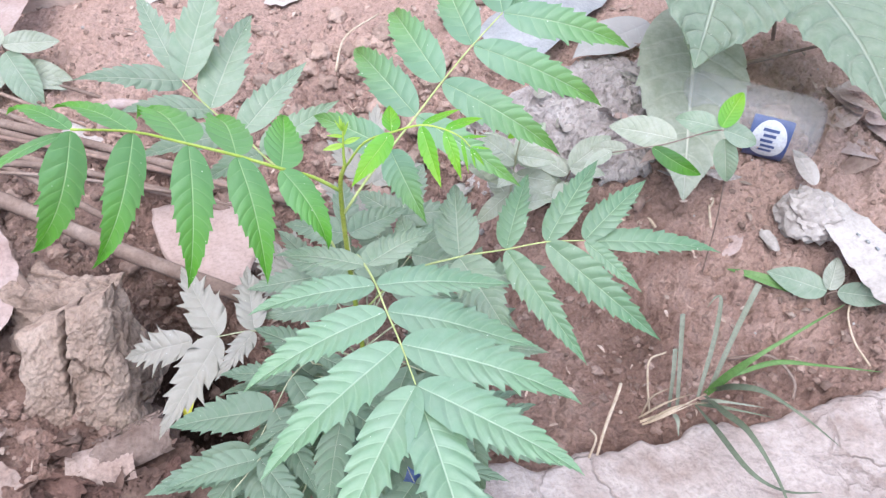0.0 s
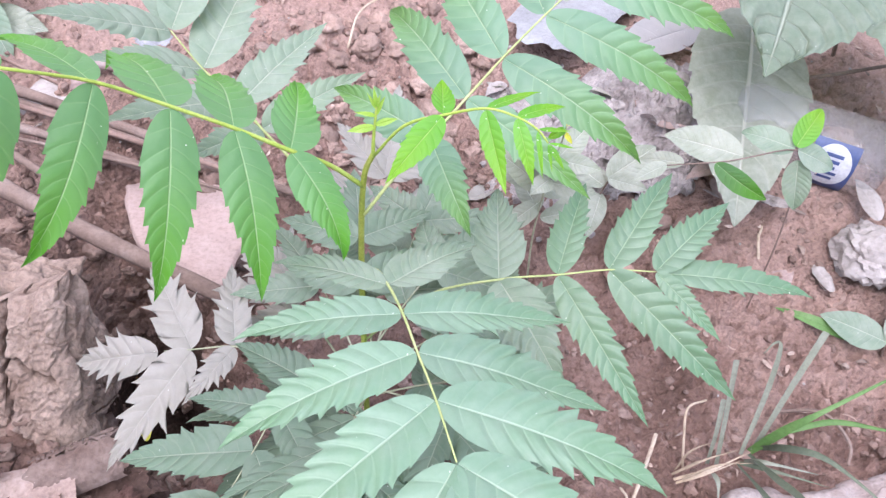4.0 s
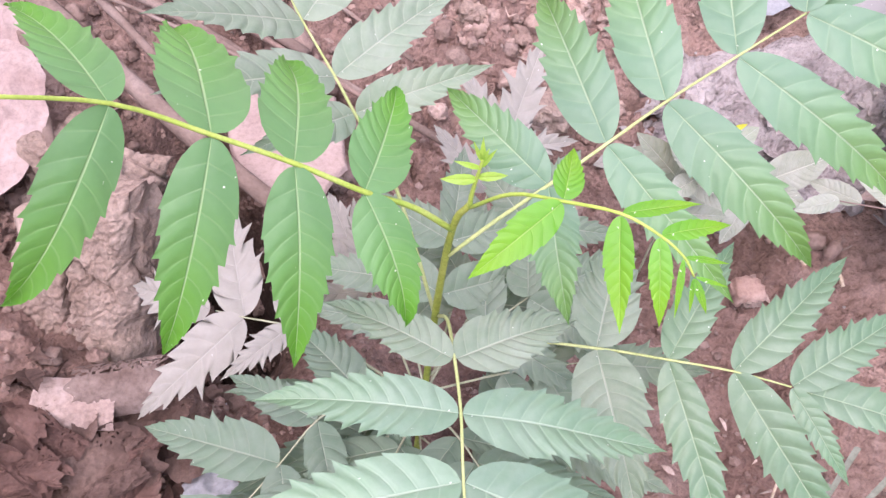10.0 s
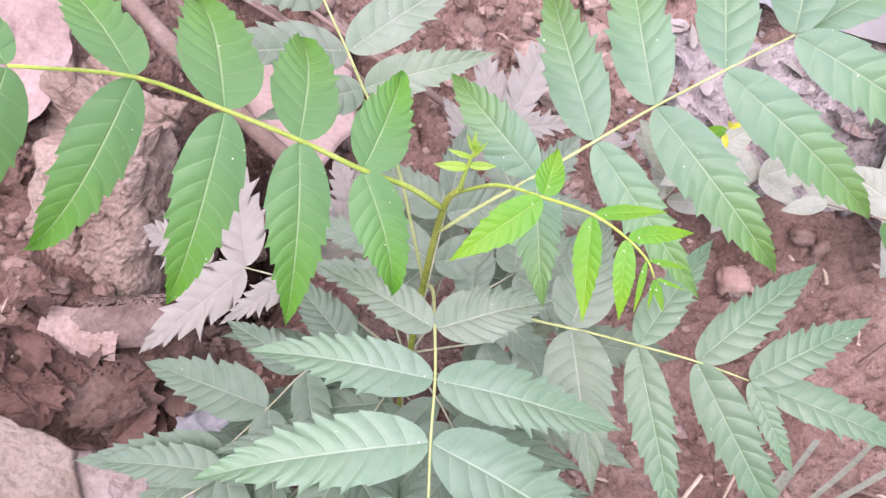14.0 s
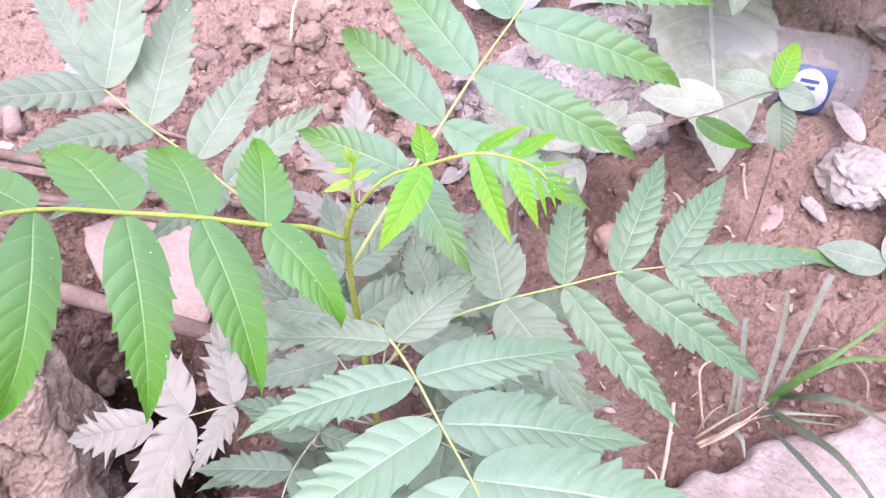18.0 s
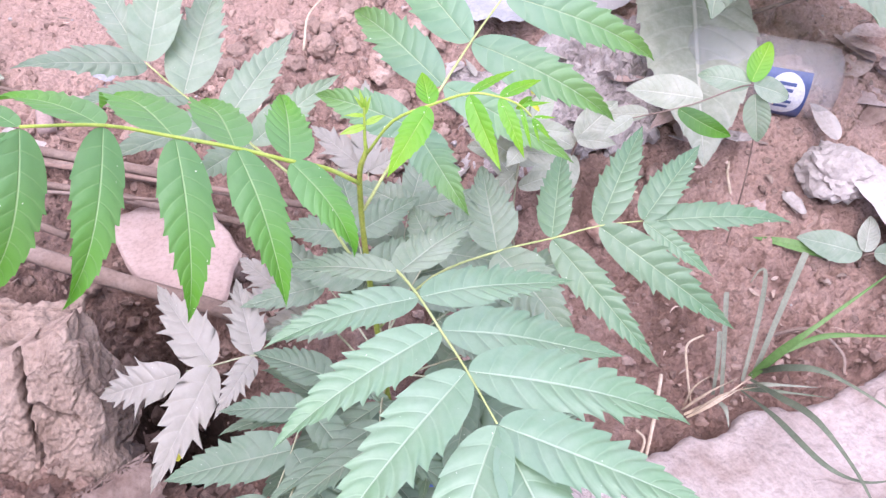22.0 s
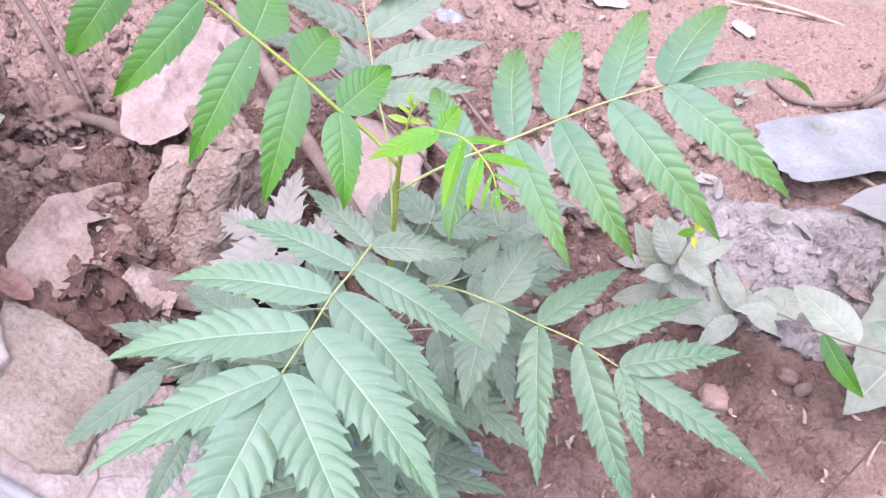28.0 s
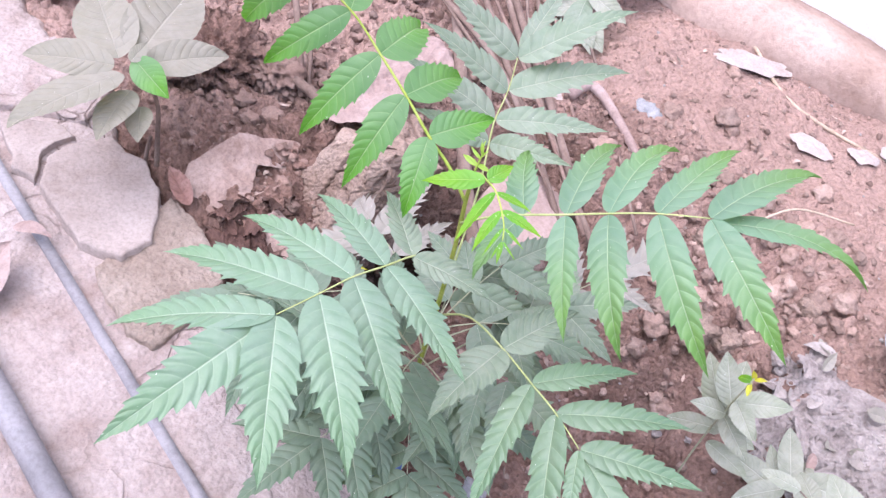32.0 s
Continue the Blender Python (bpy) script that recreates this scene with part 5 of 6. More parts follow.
stick([(-0.46, 0.5, 0.0), (-0.485, 0.488, 0.012), (-0.52, 0.475, 0.01)], 0.008, 0.006, BARK, "short broken stub of branch")
stick([(-0.4, 0.545, 0.04), (-0.5, 0.655, 0.03), (-0.58, 0.7, 0.02)], 0.004, 0.005, BARK, "thin twig leaning over the pale leaf")
stick([(-0.44, 1.16, 0.065), (-0.3, 1.13, 0.06), (-0.13, 1.22, 0.06), (0.0, 1.3, 0.06)], 0.003, 0.002, STRAW, "long thin straw on bare soil", "straws")
stick([(0.0, 1.09, 0.06), (0.05, 1.07, 0.06), (0.11, 1.12, 0.064), (0.12, 1.22, 0.062), (0.05, 1.32, 0.06)], 0.0045, 0.004, BARK, "curved thin root lying on the soil", "roots")
stick([(0.12, 1.13, 0.06), (0.15, 1.25, 0.07), (0.1, 1.4, 0.07)], 0.006, 0.004, BARK, "brown flat branch on the soil", "roots")
stick([(-0.1, 1.26, 0.065), (0.02, 1.3, 0.065), (0.15, 1.32, 0.06)], 0.003, 0.002, STRAW, "thin straw on bare soil", "straws")
stick([(0.134, 0.414, -0.05), (0.142, 0.432, -0.03), (0.158, 0.468, -0.035), (0.165, 0.485, -0.036)], 0.0014, 0.0018, STRAW, "pale dry straw leaning by the path edge", "straws")
stick([(0.126, 0.41, -0.045), (0.132, 0.42, -0.03), (0.128, 0.43, -0.03)], 0.0012, 0.001, STRAW, "short curled straw by the path edge", "straws")
stick([(0.2, 0.486, -0.085), (0.197, 0.5, -0.06), (0.2, 0.52, -0.045), (0.218, 0.53, -0.045)], 0.0012, 0.001, STRAW, "bent pale straw in the soil", "straws")
stick([(0.24, 0.71, -0.04), (0.232, 0.72, -0.035), (0.215, 0.715, -0.038), (0.2, 0.722, -0.036)], 0.002, 0.0015, STRAW, "curled pale root on the soil", "roots")
stick([(0.43, 0.53, -0.07), (0.42, 0.56, -0.06), (0.43, 0.6, -0.055), (0.47, 0.62, -0.05)], 0.0012, 0.001, STRAW, "thin dry root on the soil", "roots")
stick([(0.29, 0.545, -0.075), (0.33, 0.54, -0.065), (0.345, 0.51, -0.065), (0.34, 0.49, -0.07)], 0.0018, 0.0014, BARK, "thin dry root on the soil", "roots")
stick([(0.305, 0.70, -0.05), (0.3, 0.72, -0.02), (0.31, 0.74, -0.03), (0.33, 0.79, -0.02)], 0.0016, 0.0012, STRAW, "thin dry root on the soil", "roots")
stick([(0.1, 0.99, 0.055), (0.19, 0.975, 0.06), (0.3, 0.93, 0.05)], 0.0035, 0.002, BARK, "dark twig under the grey sheet", "sticks")
stick([(0.33, 0.9, 0.05), (0.4, 0.91, 0.06), (0.5, 0.95, 0.06)], 0.003, 0.002, BARK, "thin twig behind the bottle", "sticks")
stick([(-0.14, 0.91, 0.05), (-0.13, 0.96, 0.07), (-0.09, 1.02, 0.07)], 0.0016, 0.0012, STRAW, "thin bent straw on the soil", "straws")


# ---- grass ----
def strap(points, width, thick=0.0006, cut=False):
    """A grass blade: a folded strip along the points."""
    path = spline(points, 6)
    verts, faces = [], []
    n = len(path)
    for i, c in enumerate(path):
        d = (path[min(i + 1, n - 1)] - path[max(i - 1, 0)]).normalized()
        side = d.cross(Vector((0, -0.6, 0.8)))
        side = side.normalized() if side.length > 1e-4 else Vector((1, 0, 0))
        up = side.cross(d)
        s = i / (n - 1)
        w = width * (0.55 + 0.45 * math.sin(math.pi * min(1, s * 1.4 + 0.1))) * (1 - s ** 4 * 0.85)
        if cut:
            w = width * (0.75 + 0.25 * s)
        verts += [c - side * w + up * w * 0.3, c - up * thick, c + side * w + up * w * 0.3]
    for i in range(n - 1):
        for k in range(2):
            a = i * 3 + k
            faces.append((a, a + 1, a + 4, a + 3))
    return verts, faces


at = (0.262, 0.508, -0.085)
tuft = tagged(empty("grass_tuft", at), "small grass tuft with green and dry cut blades", "grass")
for pts, w, mt, cut in (
        ([(0.216, 0.482, -0.07), (0.214, 0.488, -0.03), (0.213, 0.498, 0.0)], 0.0022, GRASS_GREY, True),
        ([(0.224, 0.482, -0.07), (0.221, 0.498, -0.02), (0.218, 0.515, 0.03)], 0.0024, GRASS_GREY, True),
        ([(0.246, 0.492, -0.068), (0.255, 0.515, -0.01), (0.257, 0.53, 0.03), (0.253, 0.534, 0.032), (0.246, 0.53, 0.022)], 0.0024, GRASS_GREY, False),
        ([(0.257, 0.496, -0.066), (0.273, 0.516, 0.0), (0.291, 0.538, 0.045)], 0.003, GRASS_GREY, True),
        ([(0.255, 0.496, -0.068), (0.273, 0.496, -0.035), (0.3, 0.499, -0.005), (0.374, 0.529, 0.025)], 0.0042, GRASS, False),
        ([(0.278, 0.504, -0.05), (0.32, 0.512, -0.04), (0.361, 0.504, -0.035), (0.421, 0.499, -0.04)], 0.0026, GRASS, False),
        ([(0.261, 0.499, -0.066), (0.268, 0.476, -0.03), (0.289, 0.459, -0.015), (0.318, 0.436, -0.02), (0.346, 0.41, -0.03)], 0.003, GRASS_DULL, False),
        ([(0.252, 0.492, -0.066), (0.252, 0.448, -0.03), (0.26, 0.408, -0.005), (0.274, 0.363, -0.01), (0.282, 0.324, -0.025)], 0.0034, GRASS_DULL, False),
        ([(0.241, 0.483, -0.068), (0.237, 0.423, -0.02), (0.253, 0.373, -0.01), (0.281, 0.361, -0.02), (0.316, 0.365, -0.03)], 0.0026, GRASS_DULL, False),
        ([(0.248, 0.486, -0.068), (0.259, 0.474, -0.05), (0.3, 0.466, -0.05)], 0.0024, GRASS_GREY, False),
        ([(0.244, 0.484, -0.068), (0.268, 0.469, -0.055), (0.308, 0.458, -0.055)], 0.002, GRASS_DULL, False),
        ([(0.218, 0.471, -0.066), (0.218, 0.458, -0.06), (0.217, 0.445, -0.065)], 0.0026, GRASS_GREY, False),
        ([(0.185, 0.465, -0.07), (0.216, 0.471, -0.06), (0.254, 0.492, -0.062)], 0.0017, STRAW, False),
        ([(0.187, 0.463, -0.072), (0.212, 0.468, -0.062), (0.243, 0.483, -0.064)], 0.0014, STRAW, False),
        ([(0.185, 0.471, -0.072), (0.21, 0.478, -0.058), (0.244, 0.492, -0.06)], 0.0013, STRAW_DULL, False),
        ([(0.191, 0.463, -0.066), (0.22, 0.472, -0.055), (0.259, 0.48, -0.06)], 0.0012, STRAW_DULL, False),
        ([(0.188, 0.475, -0.072), (0.199, 0.482, -0.05), (0.234, 0.496, -0.05)], 0.001, STRAW_DULL, False)):
    v, f = strap(pts, w, cut=cut)
    hull("blade", "grass_blade", [q - Vector(at) for q in v], f, mt, tuft)


# ---- weeds ----
def weed(label, at, stem_pts, leaves, material, r=0.0016, stem_material=None, group="", **kw):
    w = tagged(empty("weed", at), label, "weed", group)
    o_ = Vector(at)
    v, f = tube_data(stem_pts, r, r * 0.6, sides=6, steps=5)
    hull("stem", "weed_stem", [q - o_ for q in v], f, stem_material or BARK, w)
    for base, tip, ratio, *rest in leaves:
        mt = rest[0] if rest else material
        nm = Vector(rest[1]) if len(rest) > 1 else UPWARD
        blade("leaf", base, tip, nm, ratio, mt, w, at, **{"teeth": 10, "depth": 0.025, "widest": 0.42, "arch": 0.06, "quilt": 0.03, "blunt": 0.25, **kw})
    return w


# twig of a young weed in front of the bottle
weed("thin young weed with pale dusty oval leaves", (0.285, 0.655, -0.065), [(0.285, 0.655, -0.07), (0.283, 0.652, 0.03), (0.275, 0.652, 0.11), (0.264, 0.653, 0.138), (0.21, 0.645, 0.128), (0.155, 0.645, 0.118)], [
    ((0.222, 0.65, 0.130), (0.160, 0.672, 0.130), 0.5), ((0.197, 0.638, 0.130), (0.248, 0.634, 0.098), 0.32, LEAF_FRESH, (0.3, -0.8, -0.2)),
    ((0.264, 0.655, 0.14), (0.290, 0.69, 0.155), 0.45, LEAF_YOUNG), ((0.264, 0.655, 0.138), (0.225, 0.678, 0.135), 0.55, LEAF_DUSTY),
    ((0.266, 0.653, 0.138), (0.302, 0.655, 0.120), 0.6, LEAF_DUSTY), ((0.268, 0.65, 0.13), (0.277, 0.64, 0.085), 0.5, LEAF_DUSTY, (-0.3, -0.9, 0.2)),
    ((0.16, 0.645, 0.12), (0.132, 0.63, 0.112), 0.4), ((0.175, 0.648, 0.12), (0.145, 0.67, 0.105), 0.4)], LEAF_WEED, 0.0009)
# broad leaves of a tall weed
weed("tall weed with broad dusty heart-shaped leaves", (0.44, 0.99, 0.02), [(0.44, 0.99, 0.0), (0.42, 0.985, 0.12), (0.4, 0.98, 0.24)], [
    ((0.345, 0.985, 0.195), (0.252, 0.735, 0.155), 0.66, LEAF_BROAD, (0.05, -0.5, 0.85)), ((0.435, 1.0, 0.15), (0.472, 0.68, 0.085), 0.5, LEAF_BROAD, (0.2, -0.4, 0.85)),
    ((0.325, 1.0, 0.085), (0.255, 0.688, 0.013), 0.4, LEAF_WEED, (0.0, -0.45, 0.9))], LEAF_BROAD, 0.003, quilt=0.06, depth=0.08, blunt=0.15)
# weed with pale oval leaves and a yellow bud
weed("low weed with whitish oval leaves and yellow bud", (0.07, 0.69, -0.07), [(0.07, 0.69, -0.08), (0.066, 0.68, 0.0), (0.068, 0.665, 0.08), (0.073, 0.648, 0.15)], [
    ((0.067, 0.675, 0.06), (0.018, 0.675, 0.10), 0.42), ((0.068, 0.67, 0.07), (0.022, 0.70, 0.06), 0.45), ((0.067, 0.68, 0.04), (0.03, 0.665, 0.01), 0.4), ((0.067, 0.68, 0.05), (0.1, 0.70, 0.045), 0.45),
    ((0.067, 0.68, 0.03), (0.045, 0.72, 0.04), 0.5), ((0.07, 0.66, 0.1), (0.105, 0.665, 0.09), 0.45), ((0.07, 0.68, 0.02), (0.115, 0.695, 0.02), 0.4),
    ((0.07, 0.662, 0.095), (0.033, 0.668, 0.125), 0.5), ((0.07, 0.662, 0.1), (0.1, 0.692, 0.122), 0.5), ((0.071, 0.66, 0.105), (0.108, 0.645, 0.108), 0.48), ((0.07, 0.663, 0.09), (0.04, 0.7, 0.105), 0.5), ((0.07, 0.665, 0.08), (0.05, 0.635, 0.085), 0.5), ((0.07, 0.666, 0.075), (0.112, 0.66, 0.07), 0.48),
    ((0.072, 0.652, 0.14), (0.079, 0.647, 0.132), 0.4, YELLOW), ((0.073, 0.65, 0.148), (0.069, 0.645, 0.158), 0.4, YELLOW), ((0.073, 0.65, 0.148), (0.081, 0.652, 0.156), 0.35, YELLOW), ((0.073, 0.65, 0.145), (0.06, 0.655, 0.13), 0.4, LEAF_YOUNG)], LEAF_WEED, 0.0012, STALK_DULL)
weed("low weed with whitish oval leaves near the ash", (0.13, 0.74, -0.05), [(0.13, 0.74, -0.06), (0.13, 0.735, -0.01), (0.14, 0.735, 0.03)], [
    ((0.132, 0.735, 0.0), (0.08, 0.70, 0.012), 0.42), ((0.132, 0.735, 0.0), (0.095, 0.745, 0.02), 0.4), ((0.135, 0.735, 0.01), (0.12, 0.69, -0.01), 0.42), ((0.135, 0.735, 0.02), (0.125, 0.785, 0.005), 0.42),
    ((0.138, 0.735, 0.03), (0.185, 0.765, 0.05), 0.55), ((0.138, 0.735, 0.03), (0.175, 0.72, 0.03), 0.45), ((0.136, 0.735, 0.02), (0.09, 0.77, 0.03), 0.4)], LEAF_WEED, 0.0014)
# small creeping weed beside the bag
weed("small creeping weed with pale green leaves", (0.415, 0.62, -0.07), [(0.415, 0.62, -0.075), (0.412, 0.618, -0.055), (0.44, 0.612, -0.045)], [
    ((0.41, 0.618, -0.052), (0.35, 0.642, -0.045), 0.5, LEAF_DUSTY), ((0.412, 0.618, -0.05), (0.425, 0.648, -0.03), 0.6), ((0.42, 0.615, -0.05), (0.465, 0.588, -0.035), 0.5, LEAF_DUSTY), ((0.43, 0.615, -0.05), (0.49, 0.6, -0.04), 0.4, LEAF_DUSTY),
    ((0.39, 0.622, -0.06), (0.31, 0.652, -0.05), 0.14, GRASS)], LEAF_WEED, 0.0014)
# weed at the far end of the sticks
weed("dusty weed behind the stick bundle", (-0.56, 0.93, 0.0), [(-0.56, 0.93, 0.0), (-0.55, 0.92, 0.05), (-0.54, 0.9, 0.1)], [
    ((-0.54, 0.9, 0.09), (-0.50, 0.865, 0.03), 0.5, LEAF_DUSTY), ((-0.54, 0.9, 0.08), (-0.58, 0.86, 0.04), 0.5), ((-0.54, 0.9, 0.1), (-0.49, 0.94, 0.08), 0.5), ((-0.54, 0.9, 0.1), (-0.6, 0.95, 0.09), 0.5), ((-0.545, 0.91, 0.06), (-0.475, 0.885, 0.045), 0.4), ((-0.55, 0.9, 0.06), (-0.47, 0.9, 0.05), 0.5)], LEAF_WEED, 0.002)
# dusty plant beside the path
weed("dusty broad-leaved plant beside the cement path", (-0.42, 0.284, -0.04), [(-0.42, 0.284, -0.05), (-0.424, 0.288, 0.03), (-0.427, 0.288, 0.08), (-0.432, 0.268, 0.115)], [
    ((-0.425, 0.255, 0.118), (-0.37, 0.15, 0.11), 0.5, LEAF_CREAM, (-0.3, 0, 1)), ((-0.437, 0.252, 0.118), (-0.468, 0.176, 0.115), 0.5, LEAF_CREAM, (0.3, -0.1, 1)),
    ((-0.445, 0.258, 0.12), (-0.57, 0.26, 0.112), 0.5, LEAF_CREAM, (0.4, -0.2, 0.9)), ((-0.445, 0.275, 0.12), (-0.562, 0.362, 0.116), 0.5, LEAF_CREAM, (0.4, -0.2, 0.9)),
    ((-0.435, 0.28, 0.118), (-0.44, 0.364, 0.115), 0.5, LEAF_CREAM, (0.4, 0, 1)), ((-0.42, 0.262, 0.1), (-0.355, 0.219, 0.1), 0.45, LEAF_CREAM, (0.5, -0.4, 0.8)),
    ((-0.412, 0.27, 0.085), (-0.362, 0.256, 0.085), 0.5, LEAF_CREAM, (0.6, -0.3, 0.7)), ((-0.435, 0.27, 0.125), (-0.385, 0.29, 0.115), 0.55, LEAF_FRESH, (0.7, -0.2, 0.6)),
    ((-0.432, 0.266, 0.125), (-0.445, 0.285, 0.135), 0.6, LEAF_CREAM, (0.6, -0.3, 0.8))], LEAF_CREAM, 0.0032)
tagged(tube("stick", [(-0.43, 0.274, -0.04), (-0.43, 0.277, 0.0), (-0.428, 0.282, 0.03)], 0.003, 0.002, BARK, at=(-0.43, 0.274, -0.04)), "dead grey stalk beside the dusty plant", "stick", "sticks")
for k in range(5):
    weed("tiny pale weed seedling on the bare soil", (-0.0 + 0.05 * k, 1.02 + 0.03 * (k % 2), 0.045), [(0.05 * k, 1.02 + 0.03 * (k % 2), 0.035), (0.05 * k, 1.015, 0.07)], [
        ((0.05 * k, 1.016, 0.068), (0.05 * k - 0.016, 1.01, 0.08), 0.5), ((0.05 * k, 1.016, 0.066), (0.05 * k + 0.014, 1.02, 0.078), 0.5), ((0.05 * k, 1.016, 0.06), (0.05 * k + 0.004, 0.995, 0.062), 0.5)], LEAF_WEED, 0.001, group="seedlings") if k in (0, 2) else None


# ---- plastic bottle ----
def lathe(profile, segs=32):
    verts, faces = [], []
    for x, r in profile:
        for k in range(segs):
            a = 2 * math.pi * k / segs
            verts.append((x, r * math.cos(a), r * math.sin(a)))
    for i in range(len(profile) - 1):
        for k in range(segs):
            a, b = i * segs + k, i * segs + (k + 1) % segs
            faces.append((a, b, b + segs, a + segs))
    return verts, faces


PLASTIC, pt, pb = nodes_of("clear_bottle_plastic")
pb.inputs["Base Color"].default_value = (0.5, 0.49, 0.52, 1)
pb.inputs["Roughness"].default_value = 0.1
pb.inputs["Alpha"].default_value = 0.26
pbump = node(pt, "Bump", Strength=0.5, Distance=0.003)
pt.links.new(noise_of(pt, 40, 3), pbump.inputs["Height"])
pt.links.new(pbump.outputs[0], pb.inputs["Normal"])
LABEL = earthy("blue_label", (0.03, 0.045, 0.14), (0.05, 0.075, 0.2), (0.09, 0.12, 0.27), 30, 300, 0.4, 0.1, 0.0004, 0, 0.5)
WHITE = earthy("white_print", (0.46, 0.47, 0.53), (0.53, 0.54, 0.6), (0.6, 0.61, 0.66), 30, 300, 0.45, 0.1, 0.0004)
R = 0.041
bottle_m = pose(0.27, 0.861, 0.036, 0, 4, -20)
bottle = tagged(empty("bottle", (0.27, 0.861, 0.036)), "clear plastic water bottle with blue label, lying on soil", "bottle")
bottle.matrix_world = bottle_m
v, f = lathe(((-0.035, 0.012), (-0.03, 0.0135), (-0.015, 0.0135), (-0.008, 0.016), (0.015, 0.03), (0.03, R), (0.05, R), (0.055, R * 0.96), (0.06, R), (0.108, R), (0.112, R * 0.96), (0.116, R), (0.122, R * 0.97), (0.127, R), (0.16, R), (0.172, R * 0.93), (0.178, R * 0.8), (0.174, R * 0.5), (0.168, 0.001)), 36)
hull("body", "bottle_body", v, f, PLASTIC, bottle)


def wrap(x0, x1, a0, a1, lift, oval=False, n=14):
    verts, faces = [], []
    for i in range(n + 1):
        for k in range(n + 1):
            s, q = i / n * 2 - 1, k / n * 2 - 1
            if oval:
                s, q = s * math.sqrt(1 - q * q / 2), q * math.sqrt(1 - s * s / 2)
            x = (x0 + x1) / 2 + (x1 - x0) / 2 * s
            a = radians((a0 + a1) / 2 + (a1 - a0) / 2 * q)
            verts.append((x, (R + lift) * math.cos(a), (R + lift) * math.sin(a)))
    for i in range(n):
        for k in range(n):
            a = i * (n + 1) + k
            faces.append((a, a + 1, a + n + 2, a + n + 1))
    return verts, faces


v, f = wrap(0.1, 0.146, 138, 262, 0.0008, n=28)
lab = hull("label", "bottle_label", v, f, LABEL, bottle, "blue paper label")
v, f = wrap(0.103, 0.143, 142, 212, 0.0014, True)
hull("emblem", "label_emblem", v, f, WHITE, lab, "pale oval on the label")
for k in range(5):
    v, f = wrap(0.114 + 0.002 * (k % 2), 0.132 - 0.002 * (k % 3), 156 + 9 * k, 161 + 9 * k, 0.002, n=3)
    hull("lettering", "label_lettering", v, f, LABEL, lab, "dark unreadable lettering bar")


# ---- path furniture, pot, wall ----
def strip_on_path(name, a, b, w, h, material, label, category):
    a, b = Vector(a), Vector(b)
    d = (b - a).normalized()
    s = Vector((-d.y, d.x, 0))
    n = 60
    verts, faces = [], []
    for i in range(n + 1):
        c = a.lerp(b, i / n)
        c = c + s * 0.0012 * noise.noise(Vector((c.x * 25, 2, 0)))
        for off, z in ((-w / 2, -0.004), (-w * 0.42, h), (w * 0.42, h), (w / 2, -0.004)):
            verts.append(c + s * off + Vector((0, 0, z)))
    for i in range(n):
        for k in range(3):
            q = i * 4 + k
            faces.append((q, q + 4, q + 5, q + 1))
    return tagged(hull(name, name, verts, faces, material), label, category)


strip_on_path("metal_strip", (-1.1, -0.012, -0.008), (0.5, 0.357, -0.02), 0.011, 0.007, STEEL, "dull steel strip set along the cement path", "metal strip")
tagged(tube("metal_pipe", [(-1.1, -0.128, 0.0), (-0.45, 0.036, 0.0), (-0.1, 0.123, 0.0), (0.5, 0.27, 0.0)], 0.011, 0.011, STEEL, sides=16, steps=6), "shiny grey steel pipe lying on the cement path", "pipe")


def shard(outline, z, thick, material, label, seed):
    """A flat broken layer of cement: ragged outline, worn rim, slightly uneven top."""
    rnd = random.Random(seed)
    ring = [Vector((x, y)) for x, y in outline]
    for step in range(3):
        out = []
        for i, p in enumerate(ring):
            q = ring[(i + 1) % len(ring)]
            d = q - p
            out += [p, (p + q) / 2 + Vector((-d.y, d.x)) * rnd.uniform(-0.09, 0.06)]
        ring = out
    mid = sum(ring, Vector((0, 0))) / len(ring)
    n = len(ring)
    verts, faces = [], []
    levels = [(1.02, -thick), (1.0, -0.0025), (0.985, -0.0006), (0.95, 0.0), (0.8, 0.0), (0.6, 0.0), (0.35, 0.0)]
    for share, dz in levels:
        for q in ring:
            c = mid + (q - mid) * share
            verts.append((c.x, c.y, z + dz + 0.004 * (noise.noise(Vector((c.x * 25, c.y * 25, seed)))) + 0.0015 * noise.noise(Vector((c.x * 90, c.y * 90, seed)))))
    for j in range(len(levels) - 1):
        for i in range(n):
            k = (i + 1) % n
            faces.append((j * n + i, j * n + k, (j + 1) * n + k, (j + 1) * n + i))
    faces.append(tuple((len(levels) - 1) * n + i for i in range(n)))
    ob = hull("cement_piece", "cement_piece", verts, faces, material)
    return tagged(ob, label, "cement piece", "cement pieces")


shard(((-0.45, 0.183), (-0.467, 0.221), (-0.468, 0.25), (-0.422, 0.276), (-0.382, 0.28), (-0.312, 0.256), (-0.299, 0.224), (-0.327, 0.191), (-0.36, 0.182), (-0.41, 0.17)), 0.001, 0.02, TOPCOAT, "pale smooth flake of cement coat on the path", 2)
shard(((-0.375, 0.29), (-0.336, 0.305), (-0.275, 0.312), (-0.25, 0.309), (-0.193, 0.229), (-0.215, 0.211), (-0.299, 0.2), (-0.34, 0.24)), -0.006, 0.03, TANCEMENT, "rough tan broken cement piece at the path edge", 5)
shard(((-0.53, 0.14), (-0.51, 0.2), (-0.48, 0.215), (-0.462, 0.18), (-0.423, 0.166), (-0.444, 0.148)), -0.004, 0.02, TOPCOAT, "small pale flake of cement coat on the path", 8)
shard(((-0.64, 0.12), (-0.66, 0.23), (-0.56, 0.27), (-0.5, 0.23), (-0.54, 0.15)), -0.002, 0.02, CEMENT, "grey broken cement piece on the path", 11)
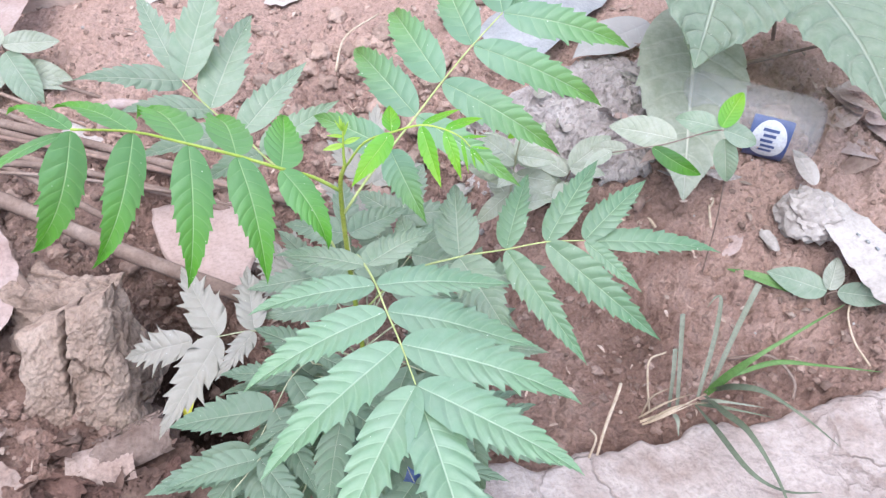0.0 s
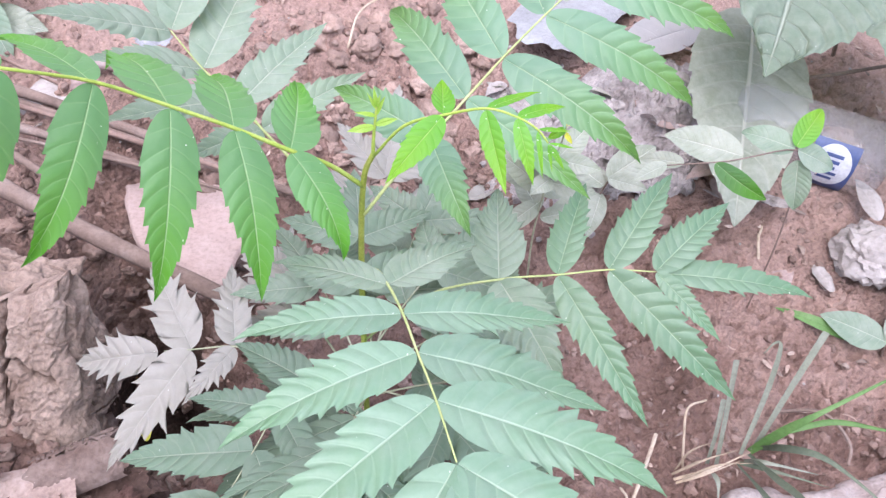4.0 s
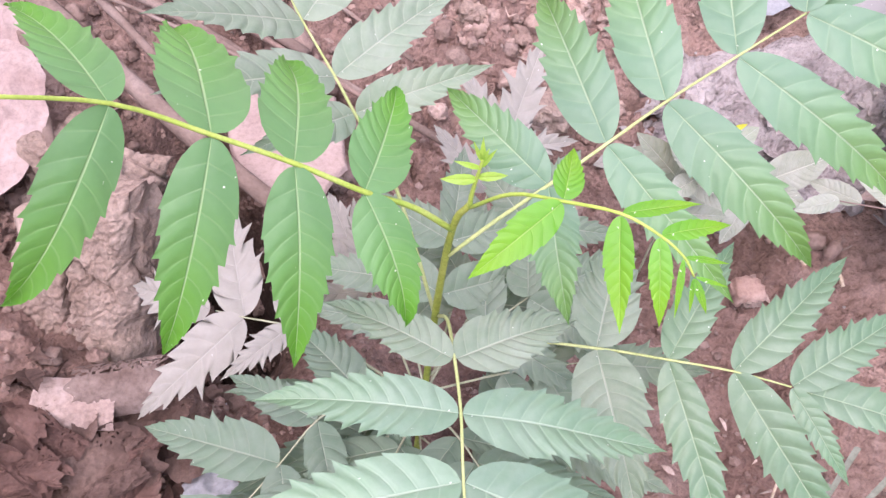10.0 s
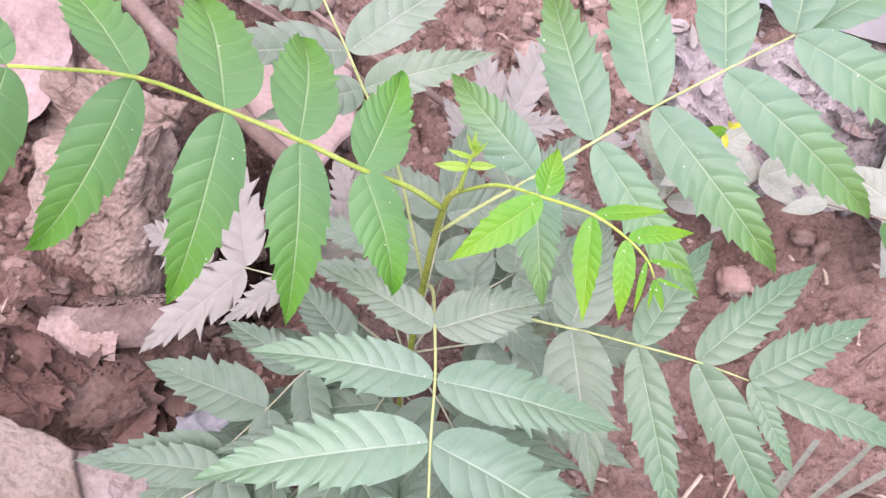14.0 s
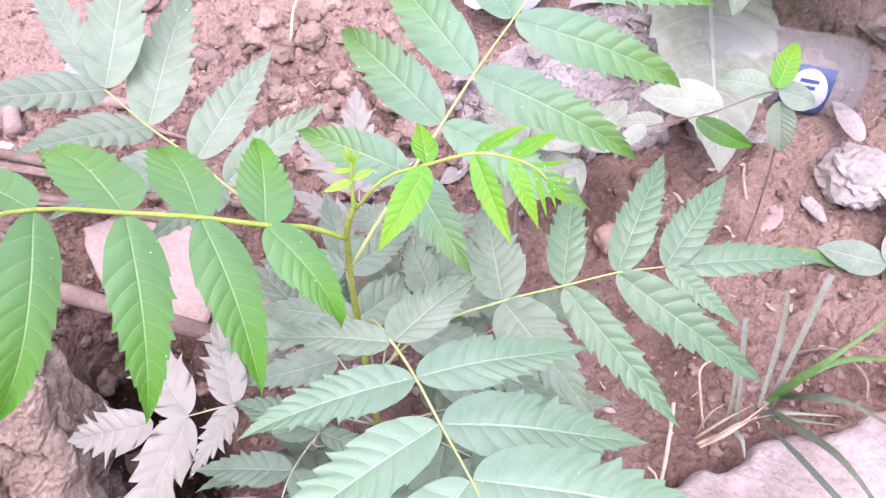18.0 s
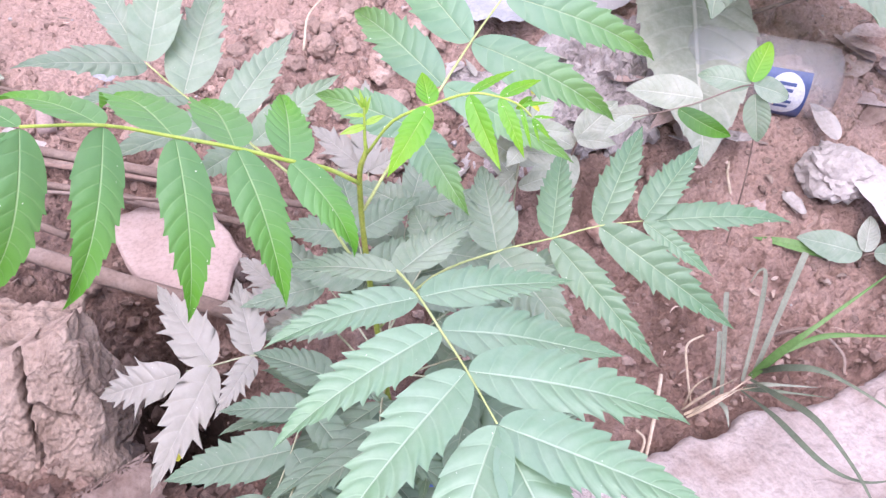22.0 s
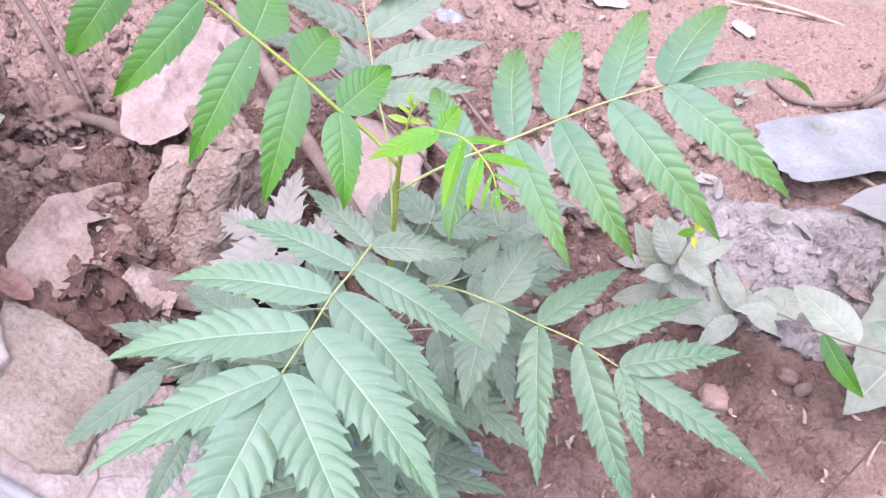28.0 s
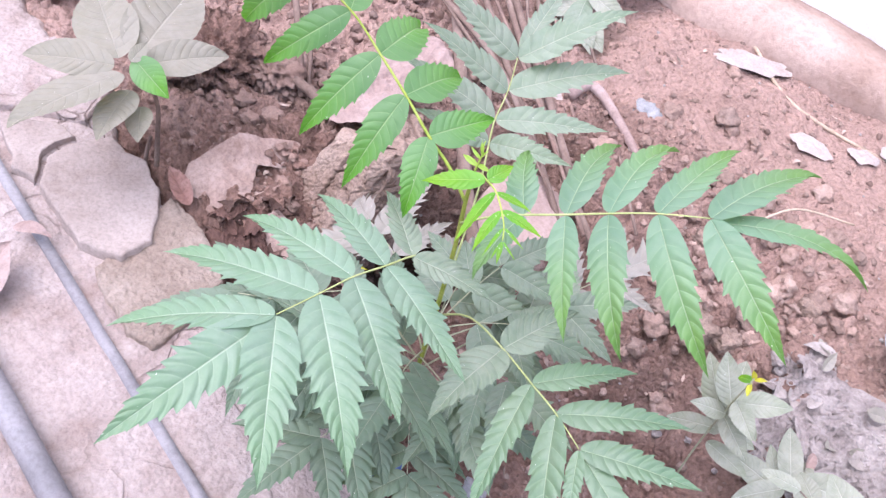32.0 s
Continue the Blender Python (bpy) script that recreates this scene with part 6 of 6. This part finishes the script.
card = shard(((-0.335, 0.71), (-0.29, 0.735), (-0.24, 0.72), (-0.2, 0.645), (-0.212, 0.578), (-0.25, 0.59), (-0.3, 0.632)), 0.0, 0.004, CARD, "flat pinkish sheet of old card by the sticks", 21)
card.name = "card_sheet"
tagged(card, "flat pinkish sheet of old card by the sticks", "card")
flat_leaf("dry_leaf", (-0.27, 0.098, 0.0), (-0.33, 0.135, 0.012), 0.5, PALELEAF, "pale dry leaf on the cement path", "dry leaf", arch=0.1)
flat_leaf("dry_leaf", (-0.36, 0.14, 0.0), (-0.33, 0.17, 0.006), 0.35, PALELEAF, "curled pale dry leaf on the cement path", "dry leaf", arch=0.2)

v, f = lathe(((0.0, 0.02), (0.0, 0.024), (0.02, 0.03), (0.05, 0.034), (0.055, 0.037), (0.06, 0.036), (0.06, 0.032), (0.01, 0.022), (0.008, 0.0)), 28)
pot = hull("clay_pot", "clay_pot", v, f, PLASTER)
pot.matrix_world = pose(-0.76, 0.23, -0.01, 0, -75, 20)
tagged(pot, "small brown clay cup standing behind the dusty plant", "pot")


def wall_run(name, a, b, h, t, material, label, z0=-0.05, soft=0.03, seed=0):
    """A rough wall or plinth between two plan points, with a rounded top and uneven face."""
    a, b = Vector((*a, 0)), Vector((*b, 0))
    d = (b - a).normalized()
    s = Vector((-d.y, d.x, 0))
    prof = [(0.0, z0), (0.004, h * 0.35), (0.0, h - soft), (soft * 0.35, h - soft * 0.3), (soft, h), (t, h), (t, z0)]
    n = 200
    verts, faces = [], []
    for i in range(n + 1):
        c = a.lerp(b, i / n)
        for j, (q, z) in enumerate(prof):
            wob = 0.03 * noise.noise(Vector((c.x * 5, c.y * 5, z * 9 + seed))) + 0.008 * noise.noise(Vector((c.x * 30, c.y * 30, z * 30)))
            verts.append(c + s * (q + (wob if j < 5 else 0)) + Vector((0, 0, z + 0.4 * wob)))
    m = len(prof)
    for i in range(n):
        for j in range(m - 1):
            q = i * m + j
            faces.append((q, q + 1, q + m + 1, q + m))
    ob = hull(name, name, verts, faces, material)
    return tagged(ob, label, "wall", kind="structure")


wall_run("wall_plinth", (-3.2, -0.11), (3.2, 2.81), 0.12, 0.1, PLASTER, "rounded tan earthen plinth at the foot of the wall", 0.0, 0.05)
wall_run("wall_back", (-3.24, -0.01), (3.16, 2.91), 2.4, 0.2, WHITEWASH, "bright whitewashed wall behind the soil bed", 0.0, 0.02, 3)
